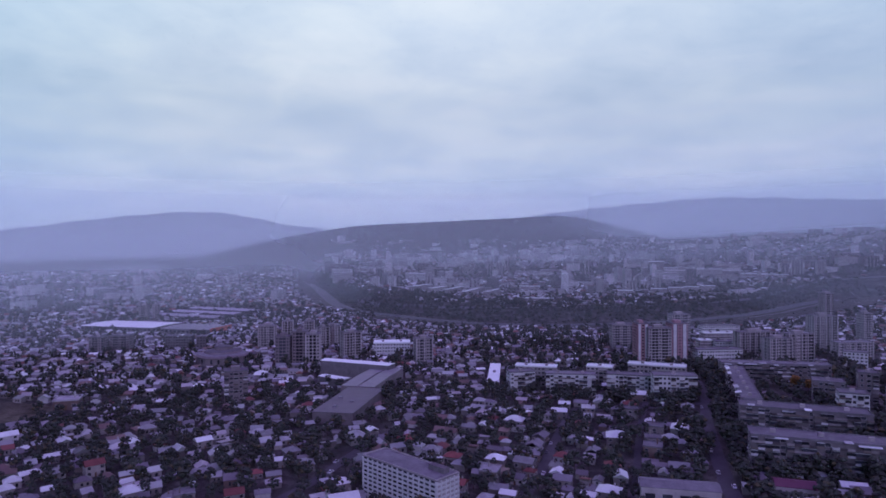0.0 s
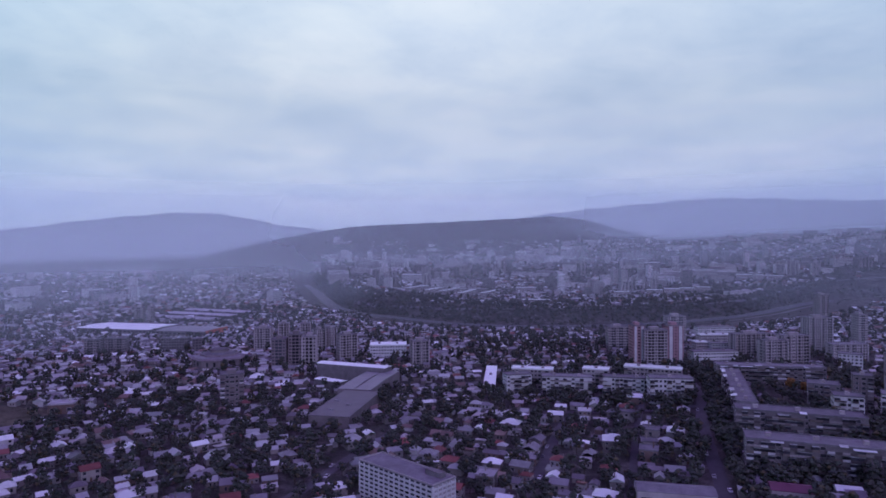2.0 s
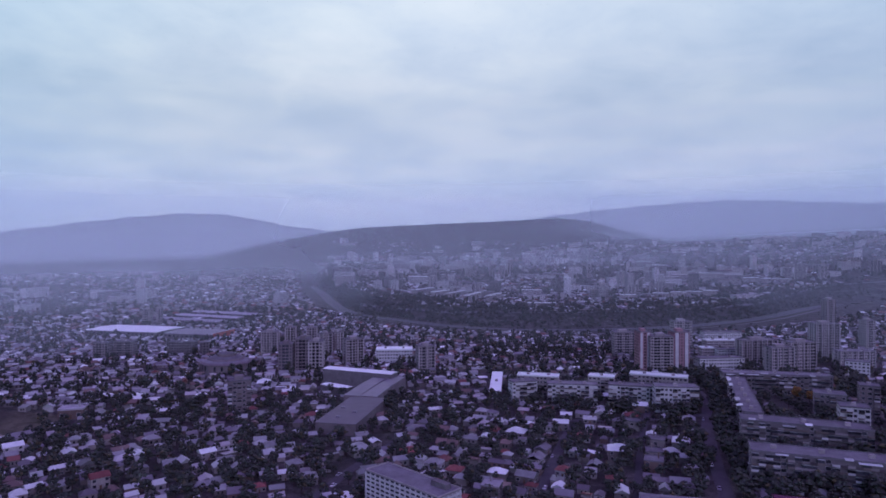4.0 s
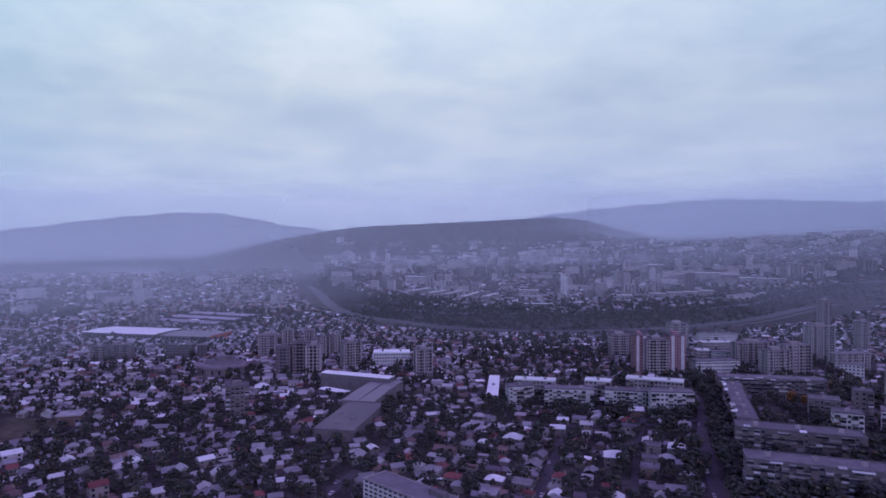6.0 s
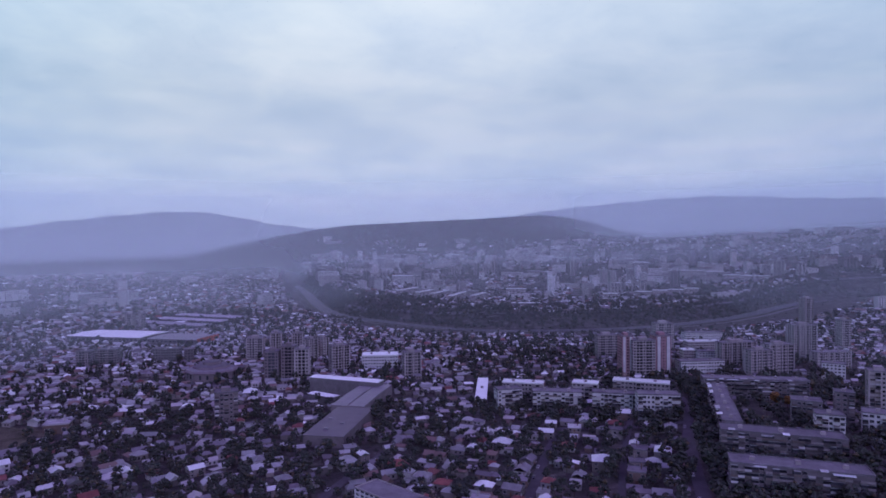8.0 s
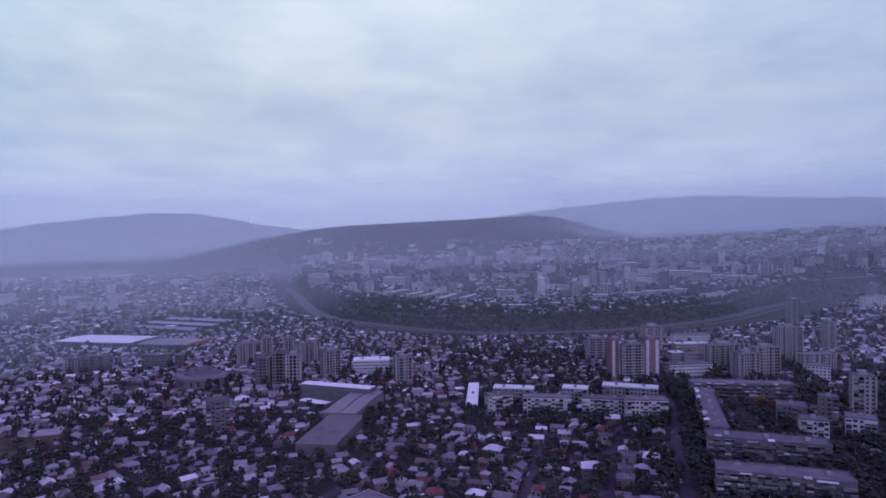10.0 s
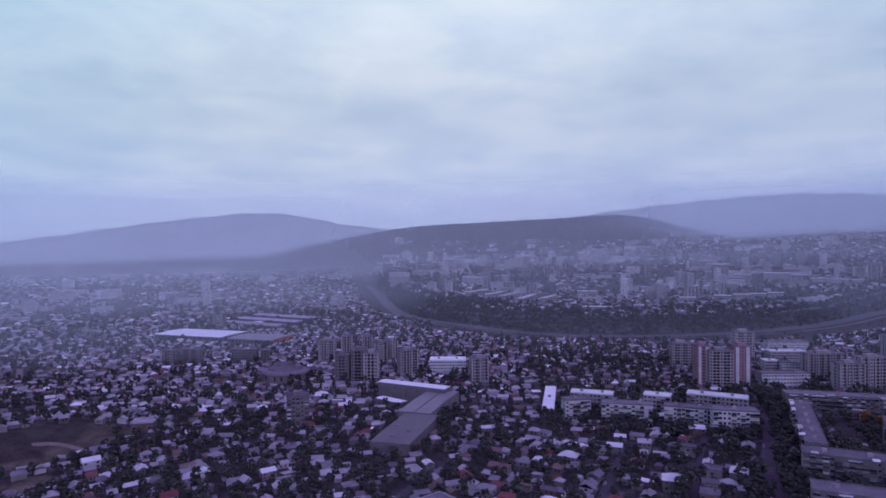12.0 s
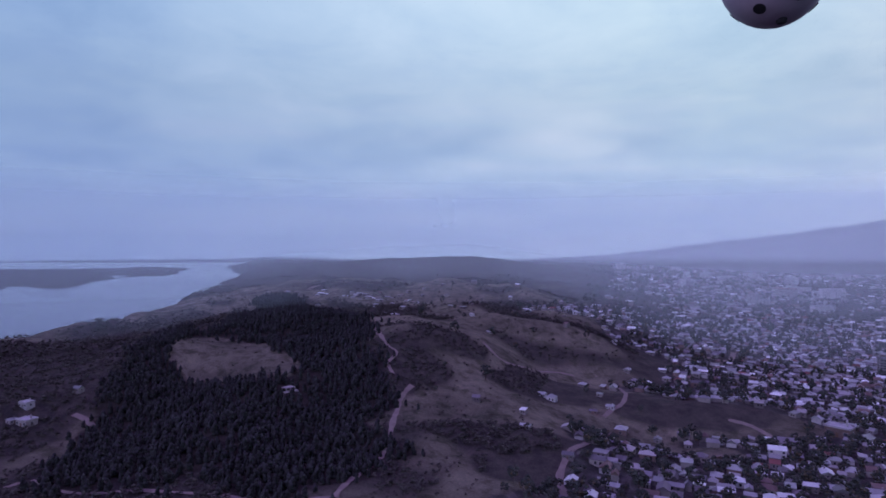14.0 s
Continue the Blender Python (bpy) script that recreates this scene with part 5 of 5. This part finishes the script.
TREES = [broadleaf(1, 7.5, 190, leaf), broadleaf(2, 9.5, 220, leaf), broadleaf(3, 6.0, 150, leaf), broadleaf(4, 11.0, 240, leaf), broadleaf(5, 7.0, 180, leaf_autumn)]
x, y, r, az, luck = scatter(22, -1330, 1120, 165, 1310, 6.8, 3.0)
keep = np.where(r < 520, 0.74, np.where(r < 700, 0.45, 0.26))
keep = np.where((x > 120) & (r < 620), 0.78, keep)
keep = np.where((y > 560) & (x > 30) & (x < 260), 0.42, keep)
keep = np.where((x > 185) & (x < 320) & (y > 390) & (y < 520), 0.3, keep)
keep = np.where(bare(x, y) > 0.4, 0.015, keep)
fit_ = (r > 190) & (r < 1300) & (az > -44) & (az < 66) & (luck < keep)
x, y, r = x[fit_], y[fit_], r[fit_]
fit_ = (block_gap(x, y, FOOTPRINTS) > -1.0) & (lane_gap(x, y) > 1.5) & open_river(x, y)
x, y, r = x[fit_], y[fit_], r[fit_]
fit_ = block_gap(x, y, [(a, b, 4.3) for a, b, c in HOUSES]) > 0
tree_spots = sorted(zip(x[fit_].tolist(), y[fit_].tolist(), r[fit_].tolist()), key=lambda t: t[2])
rows_tree = [[], [], [], []]
for i, (x, y, r) in enumerate(tree_spots):
    size = rng.uniform(0.55, 1.35) * rng.uniform(0.85, 1.15)
    if i < 300:
        k = rng.choices(range(5), (10, 8, 9, 4, 1))[0]
        m = pose(x, y, height(x, y), 0, 0, rng.uniform(0, 360))
        set_copy(TREES, k, m, size * (1.15 if x > 110 else 1.0))
    else:
        size *= 1.15 if x > 110 and r < 650 else 1.0
        rows_tree[i % 2 + (2 if r > 560 else 0)].append((x, y, 0, rng.uniform(0, 6.28), size, size, size * rng.uniform(0.85, 1.2)))
# street trees before the apartment blocks
for a, b in FRONTS:
    d = (b - a).normalized()
    out = Vector((d.y, -d.x))
    for k in range(int((b - a).length / 3.2)):
        q = a + d * (3.2 * k + rng.uniform(0, 4)) + out * rng.uniform(5, 14)
        if rng.random() < 0.8 and lane_gap(np.array([q.x]), np.array([q.y]))[0] > 1 and block_gap(np.array([q.x]), np.array([q.y]), FOOTPRINTS)[0] > -1:
            size = rng.uniform(0.8, 1.45)
            rows_tree[k % 2].append((q.x, q.y, 0, rng.uniform(0, 6.28), size, size, size * rng.uniform(0.9, 1.2)))
line, half = LANES[3]
for i in range(1, len(line) - 1):
    d = (line[i + 1] - line[i - 1]) / np.hypot(*(line[i + 1] - line[i - 1]))
    for out_ in (4.5, 9.0, 14.0, -4.5):
        q = line[i] + np.array((d[1], -d[0])) * (out_ + (half if out_ > 0 else -half)) + np.array((rng.uniform(-2, 2), rng.uniform(-2, 2)))
        if rng.random() < (0.75 if out_ > 0 else 0.35) and block_gap(q[:1], q[1:], FOOTPRINTS)[0] > 0:
            size = rng.uniform(1.0, 1.55)
            rows_tree[i % 2].append((q[0], q[1], 0, rng.uniform(0, 6.28), size, size, size * rng.uniform(0.9, 1.2)))
for k, rows in enumerate(rows_tree):
    tagged(crowd("trees", joined_tree(20 + k, 7.5 + k % 2, 30 if k < 2 else 9), rows, [leaf, bark]), "dark garden trees between the houses", "trees", kind="stuff")

autumn = set_copy(TREES, 4, pose(262, 470, height(262, 470), 0, 0, 30), 1.6)
set_copy(TREES, 4, pose(268, 464, height(268, 464), 0, 0, 130), 1.3)


# ---- parked cars ----
def car(paint, label):
    """A small saloon: body, cabin with glass, four wheels with tyre and hub."""
    base = tagged(new("car"), label, "car", "parked cars")
    Shape().stack([(0.78, 2.0, 0.28), (0.84, 2.12, 0.5), (0.82, 2.1, 0.85), (0.76, 2.0, 0.95)]).part("body", paint, base)
    Shape().stack([(0.74, 1.15, 0.95), (0.58, 0.75, 1.42), (0.5, 0.6, 1.46)]).part("cabin", glass, base, "dark glazed cabin")
    Shape().stack([(0.57, 0.74, 1.44), (0.5, 0.6, 1.5)]).part("roof", paint, base)
    for x in (-0.74, 0.74):
        for y in (-1.3, 1.3):
            w = Shape().tube((x - 0.1, y, 0.32), (x + 0.1, y, 0.32), 0.32, 0.32, 12).part("tyre", asphalt, base)
            Shape().tube((x - 0.12, y, 0.32), (x + 0.12, y, 0.32), 0.17, 0.17, 8).part("hub", roof_tin, w)
    return base


CARS = [car(surface("car_paint_white", (0.6, 0.6, 0.62), 0.3, 0.05, 1.0, 0.2), "white parked saloon car"),
        car(surface("car_paint_dark", (0.05, 0.05, 0.06), 0.3, 0.05, 1.0, 0.2), "dark parked saloon car"),
        car(surface("car_paint_silver", (0.35, 0.35, 0.37), 0.3, 0.05, 1.0, 0.2), "silver parked saloon car")]
for line, half in (LANES[3], LANES[4], LANES[6]):
    for i in range(1, len(line) - 1, 2):
        if rng.random() < 0.5:
            d = line[i + 1] - line[i - 1]
            side = np.array((d[1], -d[0])) / np.hypot(*d) * (half - 1.2) * rng.choice((-1, 1))
            q = line[i] + side
            set_copy(CARS, rng.randrange(3), pose(q[0], q[1], height(q[0], q[1]) + 0.2, 0, 0, math.degrees(math.atan2(d[1], d[0])) - 90), 1.0)

# belts along the river and groves across it
rows_belt = []
course = LANES[0][0]
for i in range(1, len(course) - 1):
    (px_, py_), d = course[i], course[i + 1] - course[i - 1]
    nx_, ny_ = -d[1] / np.hypot(*d), d[0] / np.hypot(*d)
    if math.hypot(px_, py_) > 2700:
        continue
    for k in range(26):
        off, s = rng.uniform(24, 80), rng.uniform(0.7, 1.2)
        rows_belt.append((px_ + nx_ * off + rng.uniform(-14, 14), py_ + ny_ * off + rng.uniform(-14, 14), 0, rng.uniform(0, 6), s, s, s * rng.uniform(0.6, 0.85)))
    for k in range(9):
        off, s = rng.uniform(92, 230), rng.uniform(0.7, 1.3)
        q = np.array([[px_ + nx_ * off + rng.uniform(-14, 14)], [py_ + ny_ * off]])
        if block_gap(q[0], q[1], FOOTPRINTS)[0] > 0:
            rows_belt.append((q[0][0], q[1][0], 0, rng.uniform(0, 6), s, s, s * rng.uniform(0.6, 0.85)))
    if rng.random() < 0.5:
        rows_belt.append((px_ - nx_ * rng.uniform(64, 110), py_ - ny_ * 60, 0, rng.uniform(0, 6), 0.6, 0.6, 0.5))
g = np.random.RandomState(26)
r, az = 1200 + 2300 * g.random_sample(9500) ** 1.2, g.uniform(-41, 52, 9500)
x, y = -r * np.sin(np.radians(az)), r * np.cos(np.radians(az))
fit_ = open_river(x, y) & (block_gap(x, y, FOOTPRINTS) > -2.0) & (lane_gap(x, y) > 2.0)
for px_, py_ in zip(x[fit_].tolist(), y[fit_].tolist()):
    s = rng.uniform(0.7, 1.5)
    rows_belt.append((px_, py_, 0, rng.uniform(0, 6), s, s, s * rng.uniform(0.6, 1)))
tagged(crowd("trees", joined_tree(31, 9, 7), rows_belt, [leaf, bark]), "hazy groves along the river and far slopes", "trees", kind="stuff")

# the conifer wood
rows_pine = [[], [], []]
x, y, r, az, luck = scatter(23, -990, -250, -180, 325, 3.75, 1.8)
fit_ = (block_gap(x, y, FOOTPRINTS) > 1) & (luck < wood(x, y) * np.where(waves(x * 2.1, y * 2.1) > 0.75, 0.35, 0.92))
for px_, py_ in zip(x[fit_].tolist(), y[fit_].tolist()):
    s = rng.uniform(0.7, 1.25)
    rows_pine[rng.randrange(3)].append((px_, py_, 0, rng.uniform(0, 6), s, s, s * rng.uniform(0.85, 1.15)))
for k, rows in enumerate(rows_pine):
    tagged(crowd("conifers", conifer(40 + k, 5.4 + 0.7 * k, 4), rows, [needle, bark], True), "dense dark conifer wood on the ridge", "trees", kind="stuff")

# bushes and thin woods on the dry slopes
rows_bush = []
g = np.random.RandomState(24)
r, az = 170 + 1500 * g.random_sample(44000) ** 1.5, g.uniform(38, 108, 44000)
x, y = -r * np.sin(np.radians(az)), r * np.cos(np.radians(az))
dense = brushy(x, y) - 0.3
fit_ = (bare(x, y) > 0.5) & (land(x, y) > 22.5) & (g.random_sample(44000) < np.clip(0.1 + 1.3 * np.maximum(dense, 0), 0.1, 0.85)) & (wood(x, y) < 0.5)
fit_ &= (lane_gap(x, y) > 1.0) & (block_gap(x, y, FOOTPRINTS) > 1.0)
for px_, py_, pr, pd in zip(x[fit_].tolist(), y[fit_].tolist(), r[fit_].tolist(), dense[fit_].tolist()):
    s = (rng.uniform(0.10, 0.28) + max(0.0, pd) * rng.uniform(0.1, 0.4)) * (1.5 if pr > 650 else 1.0)
    rows_bush.append((px_, py_, 0, rng.uniform(0, 6), s * 1.3, s * 1.3, s))
tagged(crowd("bushes", joined_tree(50, 8, 5), rows_bush, [scrub, bark]), "scattered brown scrub on the dry slopes", "bushes", kind="stuff")

# ---- upright sheets that stand in for distance haze ----
def haze_material(name, thick, top, tail, west, east):
    """See-through, uneven sheet colour that imitates distance haze; it thins out upwards to nothing."""
    m = bpy.data.materials.new(name)
    m.use_nodes = True
    t = m.node_tree
    t.nodes.clear()
    place = t.nodes.new("ShaderNodeNewGeometry").outputs["Position"]
    z = node(t, "ShaderNodeSeparateXYZ", Vector=place).outputs["Z"]
    drift = node(t, "ShaderNodeTexNoise", Vector=place, Scale=0.0022, Detail=4.0, Roughness=0.55)
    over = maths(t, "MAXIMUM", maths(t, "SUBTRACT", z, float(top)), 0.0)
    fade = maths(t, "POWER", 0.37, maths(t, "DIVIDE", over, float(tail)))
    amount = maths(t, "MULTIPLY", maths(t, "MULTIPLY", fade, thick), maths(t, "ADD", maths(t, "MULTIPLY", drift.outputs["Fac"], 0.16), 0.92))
    # nearer sheets get denser towards the lake
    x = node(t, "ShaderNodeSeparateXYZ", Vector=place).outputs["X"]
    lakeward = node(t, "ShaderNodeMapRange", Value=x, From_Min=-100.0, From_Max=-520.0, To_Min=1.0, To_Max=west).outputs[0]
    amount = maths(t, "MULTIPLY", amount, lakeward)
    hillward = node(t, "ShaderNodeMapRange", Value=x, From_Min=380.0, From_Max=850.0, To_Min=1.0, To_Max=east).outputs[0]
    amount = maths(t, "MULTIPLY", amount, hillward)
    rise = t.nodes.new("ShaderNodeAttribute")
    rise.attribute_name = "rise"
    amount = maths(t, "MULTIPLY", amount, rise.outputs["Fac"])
    # the two shaders sum past full white: sky brightness put into the haze colour
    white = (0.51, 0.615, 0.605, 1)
    boosted_veil = node(t, "ShaderNodeAddShader", i0=node(t, "ShaderNodeBsdfDiffuse", Color=white).outputs[0], i1=node(t, "ShaderNodeBsdfTranslucent", Color=white).outputs[0])
    whole = node(t, "ShaderNodeMixShader", Fac=amount, i1=t.nodes.new("ShaderNodeBsdfTransparent").outputs[0], i2=boosted_veil.outputs[0])
    t.links.new(whole.outputs[0], t.nodes.new("ShaderNodeOutputMaterial").inputs["Surface"])
    return m


def haze_sheet(distance, thick, top, tail, seed, west=1.0, east=1.0):
    """An uneven upright sheet curved round the camera to imitate distance haze, thinning out to nothing at the ground
    and upwards.
    """
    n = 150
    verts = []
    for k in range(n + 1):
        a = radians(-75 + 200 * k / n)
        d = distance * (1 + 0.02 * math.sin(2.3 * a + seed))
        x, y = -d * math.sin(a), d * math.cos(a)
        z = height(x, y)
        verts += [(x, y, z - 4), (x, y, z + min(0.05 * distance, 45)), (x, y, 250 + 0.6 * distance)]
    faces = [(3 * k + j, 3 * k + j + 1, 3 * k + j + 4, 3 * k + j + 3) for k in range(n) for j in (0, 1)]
    ob = mesh_object("mist", verts, faces, [haze_material("mist", thick, top, tail, west, east)], smooth=True)
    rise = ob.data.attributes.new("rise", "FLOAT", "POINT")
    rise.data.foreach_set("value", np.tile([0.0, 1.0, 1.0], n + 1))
    return tagged(ob, "bluish see-through sheet imitating distance haze over the valley", "mist", kind="structure")


# a few sheets at growing distances add up to the look of hazy air
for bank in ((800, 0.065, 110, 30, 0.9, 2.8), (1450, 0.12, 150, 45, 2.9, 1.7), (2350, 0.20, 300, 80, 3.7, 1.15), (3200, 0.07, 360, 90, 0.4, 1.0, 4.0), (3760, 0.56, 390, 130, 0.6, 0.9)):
    haze_sheet(*bank)


# ---- the aircraft's own pod, close to the camera at the end ----
def rotor_pod():
    """A rounded hollow shell with round vents, mouth up, floating free to fit the camera's last view."""
    bm = bmesh.new()
    rings = [(0.0268 * math.sin(a), -0.030 * math.cos(a)) for a in (k * math.pi / 24 for k in range(13))] + [(0.0266, 0.012), (0.0258, 0.026), (0.022, 0.035), (0.0, 0.037)]
    n = 40
    loops = []
    for r, z in rings:
        loops.append([bm.verts.new((0, 0, z))] if r == 0 else [bm.verts.new((r * math.cos(6.28319 * k / n), r * math.sin(6.28319 * k / n), z)) for k in range(n)])
    for a, b in zip(loops[:-1], loops[1:]):
        for k in range(n):
            q = [a[k % len(a)], a[(k + 1) % len(a)], b[(k + 1) % len(b)], b[k % len(b)]]
            q = [v for i, v in enumerate(q) if v not in q[:i]]
            f = bm.faces.new(q[::-1])
            f.smooth = True
    me = bpy.data.meshes.new("shell")
    bm.to_mesh(me)
    me.materials.append(surface("pod_plastic", (0.36, 0.31, 0.35), 0.45, 0.12, 0.02, 0.003))
    base = tagged(new("rotor_pod"), "rounded dark plastic rotor pod with small vents", "aircraft part")
    shell = new("shell", me)
    shell.parent = base
    hole = surface("vent_dark", (0.02, 0.02, 0.022), 0.9, 0.1, 0.02, 0.003)
    for a, tilt in ((-76, 35), (-16, 46), (-44, 60), (60, 46), (130, 46), (200, 46)):
        o = Shape().tube((0, 0, -0.0003), (0, 0, 0.0009), 0.0030, 0.0030, 14).part("vent", hole, base)
        d = radians(tilt)
        r, z = 0.0268 * math.sin(d), -0.0300 * math.cos(d)
        o.matrix_basis = pose(r * math.cos(radians(a)), r * math.sin(radians(a)), z) @ pose(0, 0, 0, 0, 0, a) @ pose(0, 0, 0, 0, -tilt, 0)
    Shape().tube((0.006, -0.002, -0.0305), (0.006, -0.002, -0.0275), 0.0022, 0.003, 10).part("screw", hole, base)
    base.matrix_basis = pose(19.2735, 9.1755, 142.6595, 0, 0, 0) @ Matrix.Diagonal((0.92, 0.92, 0.92, 1))
    return base


rotor_pod()
